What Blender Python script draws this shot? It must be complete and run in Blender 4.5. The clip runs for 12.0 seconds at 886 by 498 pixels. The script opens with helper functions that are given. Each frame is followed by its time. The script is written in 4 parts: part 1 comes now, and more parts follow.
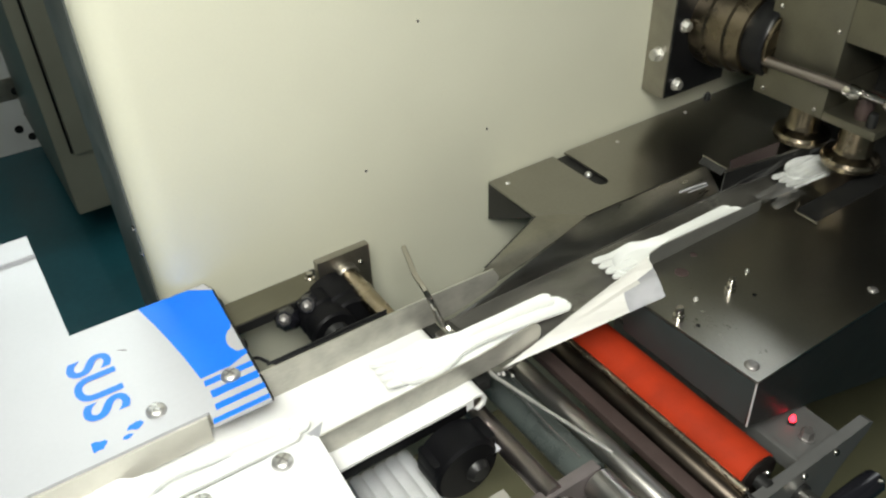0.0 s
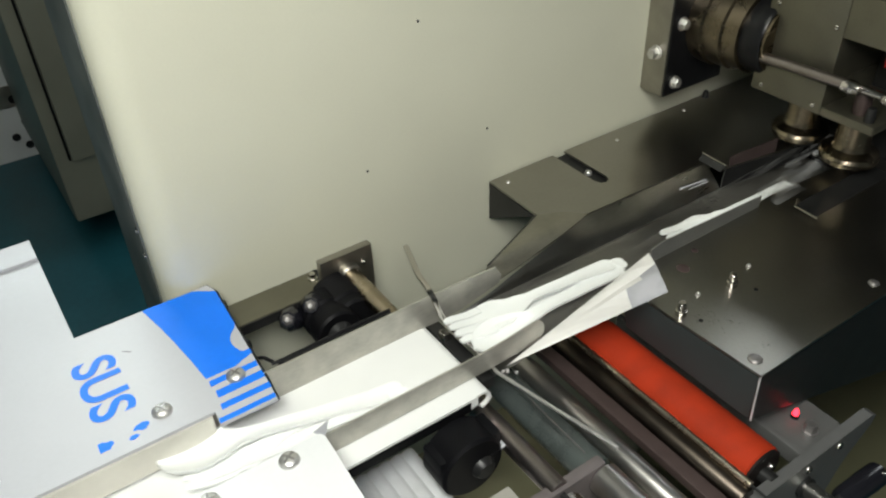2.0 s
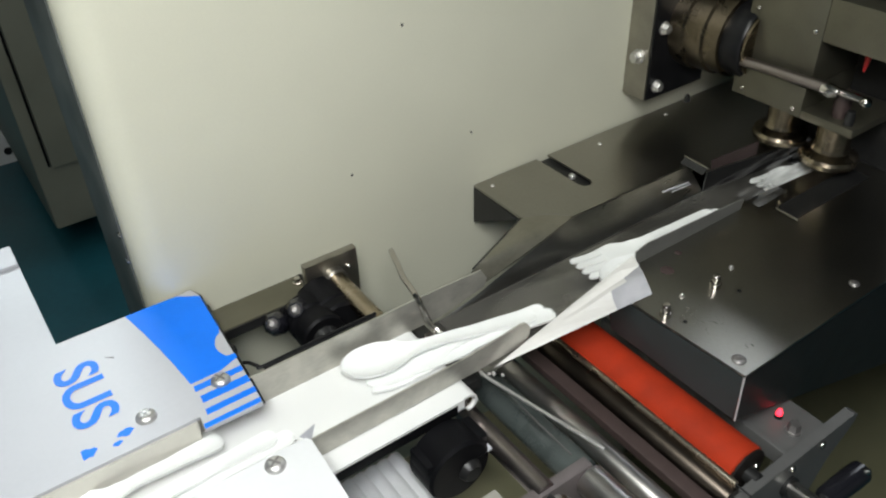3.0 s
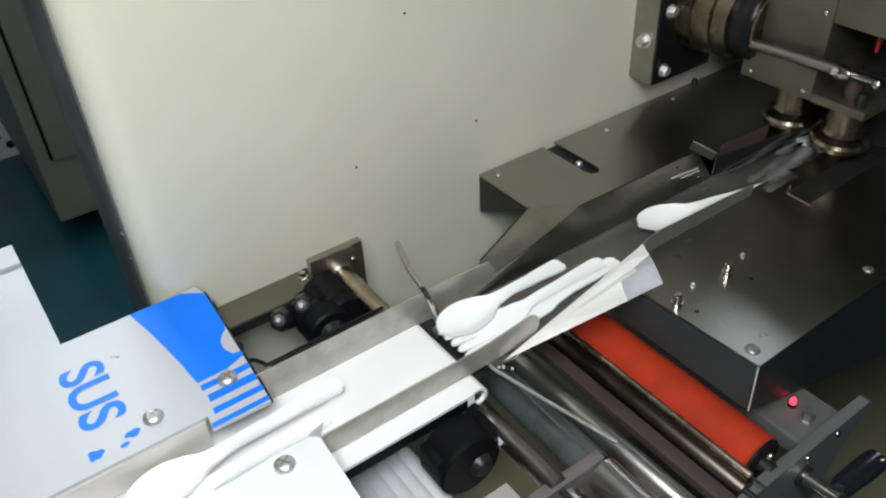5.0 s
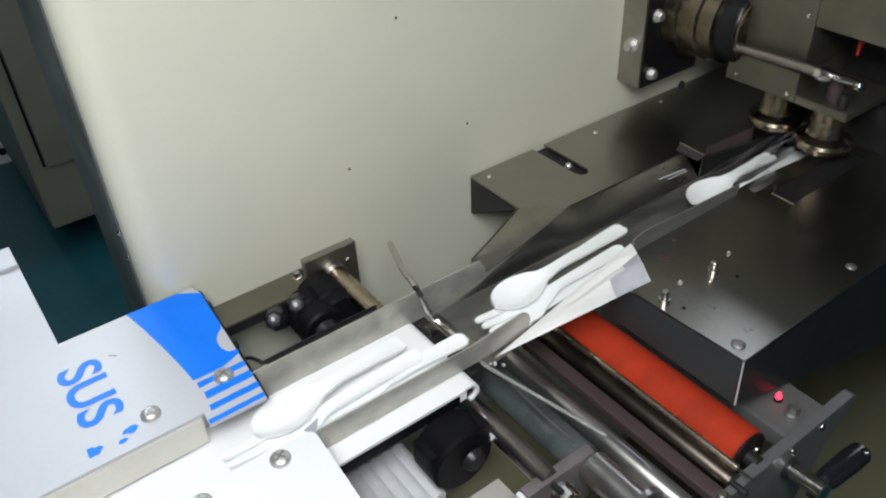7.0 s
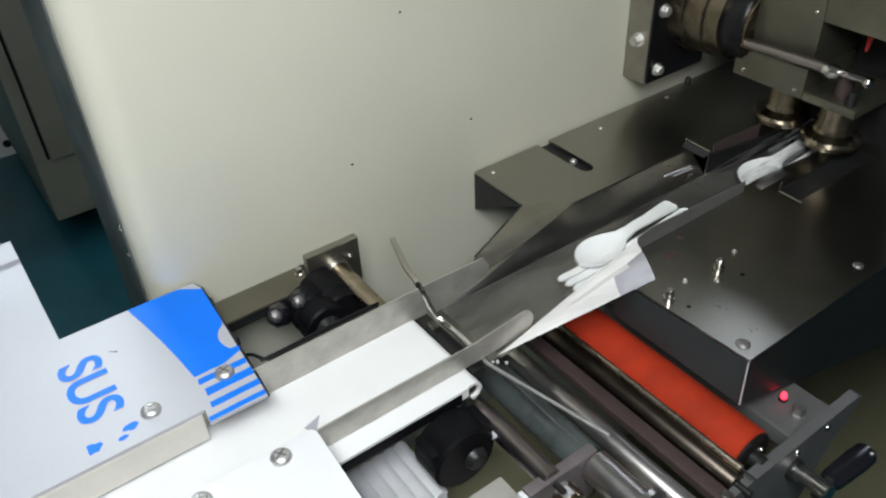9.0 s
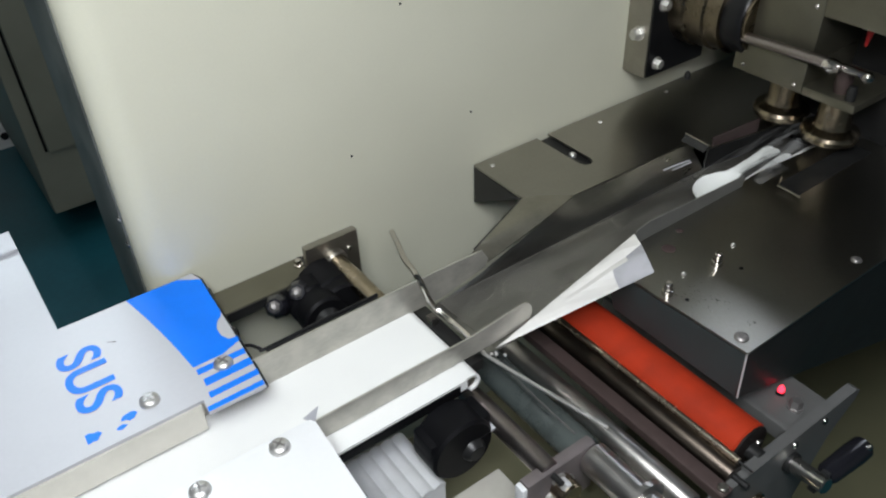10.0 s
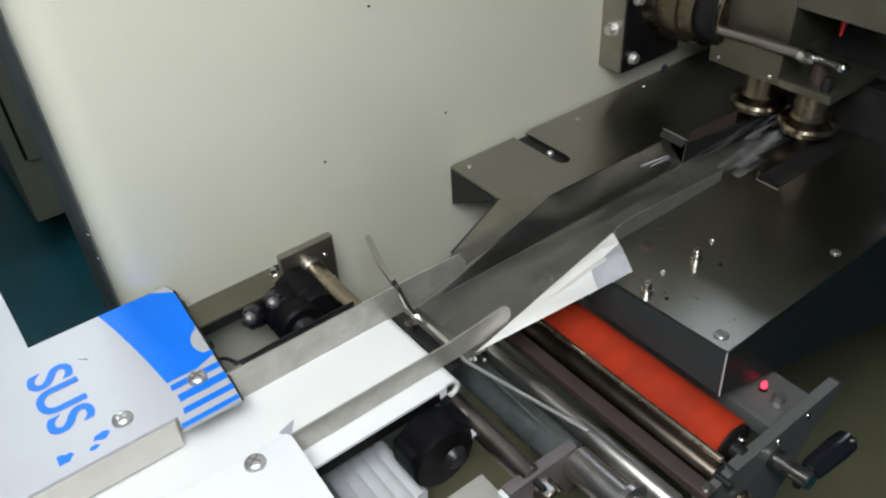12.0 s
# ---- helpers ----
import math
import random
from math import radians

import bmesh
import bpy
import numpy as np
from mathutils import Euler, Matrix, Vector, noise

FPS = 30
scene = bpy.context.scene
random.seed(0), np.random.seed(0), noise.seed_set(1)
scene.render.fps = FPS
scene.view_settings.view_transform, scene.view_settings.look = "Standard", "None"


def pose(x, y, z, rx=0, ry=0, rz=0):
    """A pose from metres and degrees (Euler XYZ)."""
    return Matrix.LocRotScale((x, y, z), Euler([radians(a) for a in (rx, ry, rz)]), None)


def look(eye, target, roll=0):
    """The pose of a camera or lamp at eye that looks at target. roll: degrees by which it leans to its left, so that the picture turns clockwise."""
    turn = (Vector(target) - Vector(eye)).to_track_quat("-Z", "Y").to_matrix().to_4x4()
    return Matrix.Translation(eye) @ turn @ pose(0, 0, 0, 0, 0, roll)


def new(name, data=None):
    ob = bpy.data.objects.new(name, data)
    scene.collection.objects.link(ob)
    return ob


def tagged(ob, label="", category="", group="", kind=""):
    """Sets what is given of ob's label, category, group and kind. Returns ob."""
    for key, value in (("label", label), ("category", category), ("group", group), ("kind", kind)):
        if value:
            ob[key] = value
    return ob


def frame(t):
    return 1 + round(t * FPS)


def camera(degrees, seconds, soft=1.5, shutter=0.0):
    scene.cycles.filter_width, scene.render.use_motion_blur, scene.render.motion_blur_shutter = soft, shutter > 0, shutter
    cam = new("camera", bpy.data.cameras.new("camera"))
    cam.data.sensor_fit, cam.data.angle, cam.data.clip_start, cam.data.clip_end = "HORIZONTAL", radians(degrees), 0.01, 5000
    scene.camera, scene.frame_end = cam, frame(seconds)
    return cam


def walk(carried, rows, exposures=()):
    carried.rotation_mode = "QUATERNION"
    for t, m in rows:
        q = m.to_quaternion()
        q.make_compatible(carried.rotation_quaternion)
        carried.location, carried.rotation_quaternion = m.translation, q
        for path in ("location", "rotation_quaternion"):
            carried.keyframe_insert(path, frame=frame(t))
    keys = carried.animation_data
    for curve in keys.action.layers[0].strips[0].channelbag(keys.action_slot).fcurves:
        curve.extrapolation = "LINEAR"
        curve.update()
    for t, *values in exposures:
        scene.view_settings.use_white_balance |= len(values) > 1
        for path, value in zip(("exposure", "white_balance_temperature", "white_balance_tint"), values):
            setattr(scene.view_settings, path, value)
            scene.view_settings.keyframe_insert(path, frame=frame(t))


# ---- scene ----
cam = camera(57.94, 12.0, soft=2.2, shutter=0.4)
PATH = [
    (0, pose(0.0106, -0.0016, 0.4042, 52.84, 1.58, -33.82)),
    (0.5, pose(0.0122, -0.0058, 0.4033, 54.05, 1.88, -34.70)),
    (1, pose(0.0109, -0.0017, 0.4011, 53.39, 1.84, -34.26)),
    (1.5, pose(0.0092, -0.0030, 0.4005, 53.14, 2.14, -34.18)),
    (2, pose(0.0052, -0.0031, 0.4021, 53.14, 2.01, -34.35)),
    (2.5, pose(0.0003, -0.0010, 0.4018, 53.33, 1.51, -34.59)),
    (3, pose(0.0027, -0.0031, 0.4005, 53.55, 1.52, -35.54)),
    (5, pose(0.0068, 0.0061, 0.4000, 52.45, 2.44, -35.86)),
    (5.5, pose(0.0094, 0.0023, 0.4004, 52.45, 2.86, -36.02)),
    (6, pose(0.0041, -0.0007, 0.4003, 52.73, 2.43, -36.09)),
    (6.5, pose(0.0029, -0.0051, 0.4025, 53.03, 2.42, -36.11)),
    (7, pose(0.0004, -0.0037, 0.4022, 52.91, 2.35, -36.45)),
    (9, pose(0.0042, -0.0003, 0.4014, 52.46, 2.31, -36.02)),
    (9.5, pose(0.0025, 0.0012, 0.3999, 52.47, 2.11, -35.81)),
    (10, pose(0.0022, -0.0011, 0.3993, 52.17, 1.97, -35.97)),
    (10.5, pose(-0.0000, 0.0000, 0.4000, 51.95, 2.14, -36.12)),
    (11, pose(0.0012, 0.0015, 0.3997, 51.86, 2.18, -36.29)),
    (11.5, pose(0.0081, 0.0041, 0.3997, 51.85, 2.34, -36.38)),
    (12, pose(0.0168, 0.0009, 0.4003, 51.70, 2.87, -37.52)),
]
EXPOSURES = [(0.0, 0.25, 7250, 5), (0.4, 0.02, 7350, 5), (1.5, 0.0, 7250, 5), (3.0, -0.03, 6800, 8), (4.8, -0.03, 6550, 10), (9.0, -0.06, 6500, 10), (12.0, -0.07, 6500, 10)]
walk(cam, PATH, exposures=EXPOSURES)

# ---------------------------------------------------------------- light
# The belt's top lies at z = 0; the hall floor is 0.88 m below it.
FLOOR = -0.88


def lamp(name, power, size, at, to, colour):
    data = bpy.data.lights.new(name, "AREA")
    data.shape, data.size, data.energy, data.color = "DISK", size, power, colour
    ob = new(name, data)
    ob.matrix_world = look(at, to)
    return ob


# a small work torch held over the infeed, and unseen lamps added as fill
lamp("work_torch", 6.0, 0.30, (-0.04, -0.06, 0.62), (0.22, 0.42, 0.0), (0.95, 0.975, 1.03))
lamp("fill_light", 14.0, 0.9, (-0.7, -0.2, 1.95), (0.1, 0.4, 0.0), (0.93, 1.0, 0.95))
# added behind the machine to brighten the far floor
lamp("fill_light", 95.0, 0.9, (0.25, 3.3, 2.10), (-0.1, 1.8, -0.88), (0.85, 0.97, 1.05))
# added where the deck mirrors it, for the sheen at its front corner
lamp("fill_light", 66.0, 2.2, (2.78, 1.32, 2.10), (0.9, 0.5, 0.0), (0.88, 0.96, 1.08))
world = bpy.data.worlds.new("world")
world.use_nodes = True
world.node_tree.nodes["Background"].inputs[0].default_value = (0.5, 0.53, 0.55, 1)
world.node_tree.nodes["Background"].inputs[1].default_value = 0.05
scene.world = world

# ---------------------------------------------------------------- materials


def material(name, colour, rough=0.5, metal=0.0, vary=0.12, scale=60.0, bump=0.1, grain=900.0, stretch=(1, 1, 1), stain=None, rvary=0.12, coat=0.0, gloss=0.5):
    """Two scales of variation: a slow stain and a fine grain, the grain also as relief."""
    m = bpy.data.materials.new(name)
    m.use_nodes = True
    nt = m.node_tree
    b = nt.nodes["Principled BSDF"]
    co = nt.nodes.new("ShaderNodeTexCoord")
    mp = nt.nodes.new("ShaderNodeMapping")
    mp.inputs["Scale"].default_value = stretch
    nt.links.new(co.outputs["Object"], mp.inputs[0])
    slow = nt.nodes.new("ShaderNodeTexNoise")
    slow.inputs["Scale"].default_value, slow.inputs["Detail"].default_value = scale, 4
    fine = nt.nodes.new("ShaderNodeTexNoise")
    fine.inputs["Scale"].default_value, fine.inputs["Detail"].default_value = grain, 3
    nt.links.new(co.outputs["Object"], slow.inputs["Vector"])
    nt.links.new(mp.outputs[0], fine.inputs["Vector"])
    ramp = nt.nodes.new("ShaderNodeValToRGB")
    low = stain if stain else tuple(c * (1 - vary) for c in colour)
    ramp.color_ramp.elements[0].color, ramp.color_ramp.elements[1].color = (*low, 1), (*[min(1, c * (1 + vary * 0.5)) for c in colour], 1)
    ramp.color_ramp.elements[0].position, ramp.color_ramp.elements[1].position = 0.3, 0.65
    mix = nt.nodes.new("ShaderNodeMath")
    mix.operation = "MULTIPLY_ADD"
    mix.inputs[1].default_value = 0.25
    nt.links.new(fine.outputs["Fac"], mix.inputs[0])
    half = nt.nodes.new("ShaderNodeMath")
    half.operation = "MULTIPLY"
    half.inputs[1].default_value = 0.78
    nt.links.new(slow.outputs["Fac"], half.inputs[0])
    nt.links.new(half.outputs[0], mix.inputs[2])
    nt.links.new(mix.outputs[0], ramp.inputs[0])
    nt.links.new(ramp.outputs[0], b.inputs["Base Color"])
    rr = nt.nodes.new("ShaderNodeMapRange")
    rr.inputs["To Min"].default_value, rr.inputs["To Max"].default_value = max(0.03, rough - rvary), min(1, rough + rvary)
    nt.links.new(mix.outputs[0], rr.inputs["Value"])
    nt.links.new(rr.outputs[0], b.inputs["Roughness"])
    b.inputs["Metallic"].default_value = metal
    b.inputs["Coat Weight"].default_value = coat
    b.inputs["Specular IOR Level"].default_value = gloss
    if bump:
        bp = nt.nodes.new("ShaderNodeBump")
        bp.inputs["Strength"].default_value, bp.inputs["Distance"].default_value = bump, 0.0004
        nt.links.new(fine.outputs["Fac"], bp.inputs["Height"])
        nt.links.new(bp.outputs[0], b.inputs["Normal"])
    return m


def film_material(name, opacity, colour, rough, tint=1.0, stretch=(1, 1, 1), scale=35, low=0.55, high=1.4, relief=0.5):
    """Thin plastic film: mostly see-through, with a glossy sheet over it, streaked along the pull where it is stretched."""
    m = bpy.data.materials.new(name)
    m.use_nodes = True
    nt = m.node_tree
    out, b = nt.nodes["Material Output"], nt.nodes["Principled BSDF"]
    b.inputs["Base Color"].default_value = (*colour, 1)
    b.inputs["Roughness"].default_value = rough
    b.inputs["Specular IOR Level"].default_value = 0.8
    clear = nt.nodes.new("ShaderNodeBsdfTransparent")
    clear.inputs[0].default_value = (tint, tint, tint, 1)
    mix = nt.nodes.new("ShaderNodeMixShader")
    co = nt.nodes.new("ShaderNodeTexCoord")
    mp = nt.nodes.new("ShaderNodeMapping")
    mp.inputs["Scale"].default_value = stretch
    tex = nt.nodes.new("ShaderNodeTexNoise")
    tex.inputs["Scale"].default_value, tex.inputs["Detail"].default_value = scale, 4
    rng = nt.nodes.new("ShaderNodeMapRange")
    rng.inputs["From Min"].default_value, rng.inputs["From Max"].default_value = 0.32, 0.68
    rng.inputs["To Min"].default_value, rng.inputs["To Max"].default_value = opacity * low, min(1, opacity * high)
    bp = nt.nodes.new("ShaderNodeBump")
    bp.inputs["Strength"].default_value, bp.inputs["Distance"].default_value = relief, 0.002
    nt.links.new(co.outputs["Object"], mp.inputs[0])
    nt.links.new(mp.outputs[0], tex.inputs["Vector"])
    nt.links.new(tex.outputs["Fac"], rng.inputs["Value"])
    nt.links.new(tex.outputs["Fac"], bp.inputs["Height"])
    nt.links.new(bp.outputs[0], b.inputs["Normal"])
    nt.links.new(rng.outputs[0], mix.inputs[0])
    nt.links.new(clear.outputs[0], mix.inputs[1])
    nt.links.new(b.outputs[0], mix.inputs[2])
    nt.links.new(mix.outputs[0], out.inputs[0])
    return m


def glow(name, colour, strength):
    m = bpy.data.materials.new(name)
    m.use_nodes = True
    b = m.node_tree.nodes["Principled BSDF"]
    b.inputs["Base Color"].default_value = (*colour, 1)
    b.inputs["Emission Color"].default_value = (*colour, 1)
    b.inputs["Emission Strength"].default_value = strength
    return m


CREAM = material("cream_enamel", (0.60, 0.592, 0.478), 0.42, vary=0.05, scale=7, bump=0.08, grain=500)
OLIVE = material("olive_enamel", (0.18, 0.174, 0.105), 0.5, vary=0.15, scale=8)
GREYPAINT = material("grey_olive_paint", (0.23, 0.222, 0.18), 0.5, vary=0.2, scale=6)
TEAL = material("teal_floor_paint", (0.014, 0.088, 0.112), 0.35, vary=0.35, scale=3.0, grain=80)
STEEL = material("brushed_steel", (0.50, 0.48, 0.43), 0.32, 1.0, 0.30, 45, 0.12, 700, (0.06, 1, 1))
DECK = material("deck_steel", (0.38, 0.365, 0.335), 0.28, 1.0, 0.22, 7, 0, 900, (1, 0.3, 1), stain=(0.33, 0.32, 0.285), rvary=0.02)
DULL = material("dull_steel", (0.36, 0.34, 0.30), 0.38, 1.0, 0.2, 40, 0.12, 600)
CHROME = material("chrome", (0.56, 0.53, 0.50), 0.17, 1.0, 0.08, 50, 0.02, 800, rvary=0.06)
SHINE = material("polished_steel", (0.74, 0.72, 0.68), 0.2, 1.0, 0.08, 50, 0.02, 800, rvary=0.06)
DARKCHROME = material("dark_polished_roller", (0.085, 0.07, 0.058), 0.36, 1.0, 0.15, 60, 0.04, 700, rvary=0.06)
SATIN = material("satin_steel", (0.50, 0.48, 0.465), 0.34, 1.0, 0.12, 50, 0.05, 800, (1, 0.1, 1), rvary=0.08)
SHAFT = material("brownish_satin_steel", (0.30, 0.265, 0.255), 0.33, 1.0, 0.15, 50, 0.05, 800, rvary=0.08)
MAUVE = material("mauve_grey_steel", (0.19, 0.165, 0.165), 0.5, 0.5, 0.2, 60, 0.1)
GOLDGLINT = material("golden_highlight_steel", (0.62, 0.53, 0.42), 0.27, 1.0, 0.1, 60, 0.02, 800, rvary=0.05)
BRASS = material("bronze_tinted_steel", (0.34, 0.285, 0.21), 0.24, 1.0, 0.2, 80, 0.08, 900)
DARKBRASS = material("dark_bronze_steel", (0.20, 0.165, 0.12), 0.28, 1.0, 0.25, 60, 0.08, 900)
BLACK = material("black_plastic", (0.008, 0.008, 0.009), 0.32, 0, 0.3, 60, 0.1, gloss=0.28)
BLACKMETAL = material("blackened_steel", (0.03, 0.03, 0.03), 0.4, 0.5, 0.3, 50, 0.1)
BROWN = material("brown_bar", (0.075, 0.052, 0.049), 0.45, 0.3, 0.2, 60, 0.1)
RED = material("red_rubber", (0.40, 0.032, 0.009), 0.7, 0, 0.18, 45, 0.25, 900, stain=(0.30, 0.027, 0.009), gloss=0.2)
BELT = material("white_belt", (0.80, 0.805, 0.79), 0.55, 0, 0.03, 25, 0.15, 1200)
# lighter white: stronger light on the lid and stand is put into the colour
BRIGHTWHITE = material("bright_white", (0.73, 0.74, 0.75), 0.36, 0, 0.05, 12, 0.05, 300)
# same film as on the lid, darkened for the weaker light on the plate
FILMWHITE = material("white_protective_film", (0.47, 0.475, 0.505), 0.38, 0, 0.06, 12, 0.05, 300)
BLUE = material("blue_print", (0.004, 0.19, 0.90), 0.42, 0, 0.08, 30, 0.05, gloss=0.2)
PLASTIC = material("white_cutlery_plastic", (0.86, 0.875, 0.86), 0.40, 0, 0.03, 60, 0.05)
GEAR = material("grey_gear_housing", (0.175, 0.165, 0.125), 0.42, 0.85, 0.15, 30, 0.12, 600)
SCREW = material("zinc_screw", (0.66, 0.65, 0.63), 0.42, 0.9, 0.15, 200, 0.1)
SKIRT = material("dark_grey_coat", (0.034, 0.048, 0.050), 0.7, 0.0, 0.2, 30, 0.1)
LIPM = material("film_covered_lip", (0.60, 0.58, 0.52), 0.30, 0.15, 0.10, 30, 0.03, 200, gloss=0.6, rvary=0.08)
# panel's side face: the strong blotches stand in for reflections
SIDE = material("mottled_side_grey", (0.068, 0.076, 0.070), 0.5, 0.0, 0.8, 14, 0.1, 60)
OLIVESTEEL = material("olive_grey_steel", (0.125, 0.117, 0.082), 0.45, 0.5, 0.15, 30, 0.12, 700, (0.1, 1, 1))
PLATEGREY = material("grey_plate_steel", (0.16, 0.16, 0.157), 0.5, 0.4, 0.15, 40, 0.12)
TROUGH = material("dark_trough_steel", (0.29, 0.285, 0.275), 0.30, 1.0, 0.25, 14, 0.01, 500, (0.2, 1, 1))
STRIP = material("grey_side_strip", (0.33, 0.33, 0.315), 0.42, 0.7, 0.2, 25, 0.1, 500)
FENCE = material("mottled_fence_steel", (0.44, 0.427, 0.38), 0.40, 0.55, 0.24, 55, 0.15, 420, (0.4, 1, 1), rvary=0.15)
# wing steel with the cream wall's olive reflection put into its colour
WING = material("olive_reflection_steel", (0.27, 0.255, 0.205), 0.40, 0.75, 0.25, 25, 0.06, 500, (0.4, 1, 1), rvary=0.12)
GREYFIN = material("grey_aluminium", (0.60, 0.61, 0.62), 0.5, 0.1, 0.1, 60, 0.1)
GAPDARK = material("dark_brown_gap", (0.013, 0.010, 0.009), 0.5, 0, 0.3, 60, 0.1, gloss=0.2)
GREYSTEEL = material("worn_grey_steel", (0.34, 0.325, 0.32), 0.4, 0.8, 0.2, 60, 0.1)
REDPLASTIC = material("red_plastic", (0.45, 0.02, 0.02), 0.4)
WALLPAINT = material("hall_wall_paint", (0.22, 0.23, 0.22), 0.8, vary=0.1, scale=2)
FILM = film_material("streaked_clear_film", 0.16, (0.45, 0.45, 0.45), 0.14, 0.97, (0.08, 1, 1), 170, -0.9, 2.6, 1.0)
FILMEDGE = film_material("crinkled_film", 0.93, (0.94, 0.92, 0.90), 0.25, 1.0, (1, 1, 1), 20, 0.86, 1.05, 0.15)
FILMEND = film_material("thin_violet_grey_film", 0.72, (0.55, 0.55, 0.60), 0.2, 1.0, (1, 1, 1), 40, 0.8, 1.2, 0.3)
FILMGREY = film_material("grey_film", 0.55, (0.26, 0.30, 0.29), 0.2)
FILMDARK = film_material("smoky_film", 0.13, (0.28, 0.27, 0.24), 0.25, 0.93, (0.3, 1, 1), 45, 0.2, 1.8, 0.5)
WRAPPED = material("film_wrapped_steel", (0.070, 0.083, 0.080), 0.28, 0.0, 0.4, 30, 0.1)
WHEELBLACK = material("matt_black_plastic", (0.005, 0.005, 0.006), 0.5, 0, 0.3, 60, 0.1, gloss=0.12)
KNOBBLACK = material("glossy_black_knob", (0.012, 0.012, 0.016), 0.2, 0.0, 0.2, 60, 0.05, gloss=0.7)
LED = glow("red_led", (1.0, 0.03, 0.06), 4.0)

# ---------------------------------------------------------------- mesh helpers


def box(bm, x0, x1, y0, y1, z0, z1, bevel=0.0):
    vs = [bm.verts.new((x, y, z)) for x in (x0, x1) for y in (y0, y1) for z in (z0, z1)]
    faces = [bm.faces.new([vs[i] for i in q]) for q in ((0, 1, 3, 2), (4, 6, 7, 5), (0, 4, 5, 1), (2, 3, 7, 6), (0, 2, 6, 4), (1, 5, 7, 3))]
    if bevel:
        edges = list({e for f in faces for e in f.edges})
        bmesh.ops.bevel(bm, geom=edges, offset=bevel, segments=2, profile=0.6, affect="EDGES")
    return bm


def basis(p0, p1):
    w = (Vector(p1) - Vector(p0)).normalized()
    u = w.orthogonal().normalized()
    return u, w.cross(u), w


def turned(bm, p0, p1, profile, seg=28):
    """A body turned round the line p0 p1; profile: (share of the way, radius)."""
    p0, p1 = Vector(p0), Vector(p1)
    u, v, w = basis(p0, p1)
    rings = []
    for s, r in profile:
        c = p0.lerp(p1, s)
        rings.append([bm.verts.new(c + r * (math.cos(a) * u + math.sin(a) * v)) for a in (2 * math.pi * k / seg for k in range(seg))])
    for a, b in zip(rings, rings[1:]):
        for k in range(seg):
            bm.faces.new((a[k], a[(k + 1) % seg], b[(k + 1) % seg], b[k]))
    bm.faces.new(rings[0][::-1])
    bm.faces.new(rings[-1])
    return bm


def rod(bm, p0, p1, r, seg=24, bevel=0.0008):
    n = (Vector(p1) - Vector(p0)).length
    s = min(0.2, bevel / n)
    return turned(bm, p0, p1, [(0, r - bevel), (s, r), (1 - s, r), (1, r - bevel)], seg)


def wire(bm, points, r, seg=10):
    pts = [Vector(p) for p in points]
    rings = []
    u = None
    for i, p in enumerate(pts):
        w = (pts[min(i + 1, len(pts) - 1)] - pts[max(i - 1, 0)]).normalized()
        u = w.orthogonal().normalized() if u is None else (u - w * u.dot(w)).normalized()
        v = w.cross(u)
        rings.append([bm.verts.new(p + r * (math.cos(a) * u + math.sin(a) * v)) for a in (2 * math.pi * k / seg for k in range(seg))])
    for a, b in zip(rings, rings[1:]):
        for k in range(seg):
            bm.faces.new((a[k], a[(k + 1) % seg], b[(k + 1) % seg], b[k]))
    bm.faces.new(rings[0][::-1])
    bm.faces.new(rings[-1])
    return bm


def smooth_path(points, n=8):
    """A Catmull-Rom line through the points."""
    p = [Vector(q) for q in points]
    p = [2 * p[0] - p[1]] + p + [2 * p[-1] - p[-2]]
    out = []
    for i in range(1, len(p) - 2):
        for k in range(n):
            t = k / n
            out.append(0.5 * (2 * p[i] + (p[i + 1] - p[i - 1]) * t + (2 * p[i - 1] - 5 * p[i] + 4 * p[i + 1] - p[i + 2]) * t * t + (3 * p[i] - p[i - 1] - 3 * p[i + 1] + p[i + 2]) * t ** 3))
    return out + [p[-2]]


def slab(bm, outline, thickness, holes=()):
    """A sheet with the given outline of 3D points, thick downwards along its normal; the outline runs counter-clockwise seen from outside."""
    pts = [Vector(p) for p in outline]
    nrm = Vector((0, 0, 0))
    for a, b in zip(pts, pts[1:] + pts[:1]):
        nrm += Vector(((a.y - b.y) * (a.z + b.z), (a.z - b.z) * (a.x + b.x), (a.x - b.x) * (a.y + b.y)))
    nrm.normalize()
    top = [bm.verts.new(p) for p in pts]
    low = [bm.verts.new(p - nrm * thickness) for p in pts]
    n = len(pts)
    ft, fl = bm.faces.new(top), bm.faces.new(low[::-1])
    for k in range(n):
        bm.faces.new((top[(k + 1) % n], top[k], low[k], low[(k + 1) % n]))
    ft.normal_update()
    fl.normal_update()
    bmesh.ops.triangulate(bm, faces=[ft, fl], ngon_method="EAR_CLIP")
    return bm


def flat(points, z):
    return [(x, y, z) for x, y in points]


def finish(bm, name, mat):
    bmesh.ops.recalc_face_normals(bm, faces=bm.faces)
    for f in bm.faces:
        f.smooth = True
    for e in bm.edges:
        if len(e.link_faces) != 2 or e.calc_face_angle(0) > radians(32):
            e.smooth = False
    me = bpy.data.meshes.new(name)
    bm.to_mesh(me)
    bm.free()
    me.materials.append(mat)
    return me


def part(name, bm, mat, parent=None, label=""):
    ob = new(name, finish(bm, name, mat))
    if parent is not None:
        ob.parent = parent
        if parent.matrix_world != Matrix.Identity(4) and parent.location.length:
            ob.matrix_parent_inverse = Matrix.Identity(4)
    return tagged(ob, label) if label else ob


def thing(name, label, category, group="", kind=""):
    return tagged(new(name), label, category, group, kind)


def M():
    return bmesh.new()


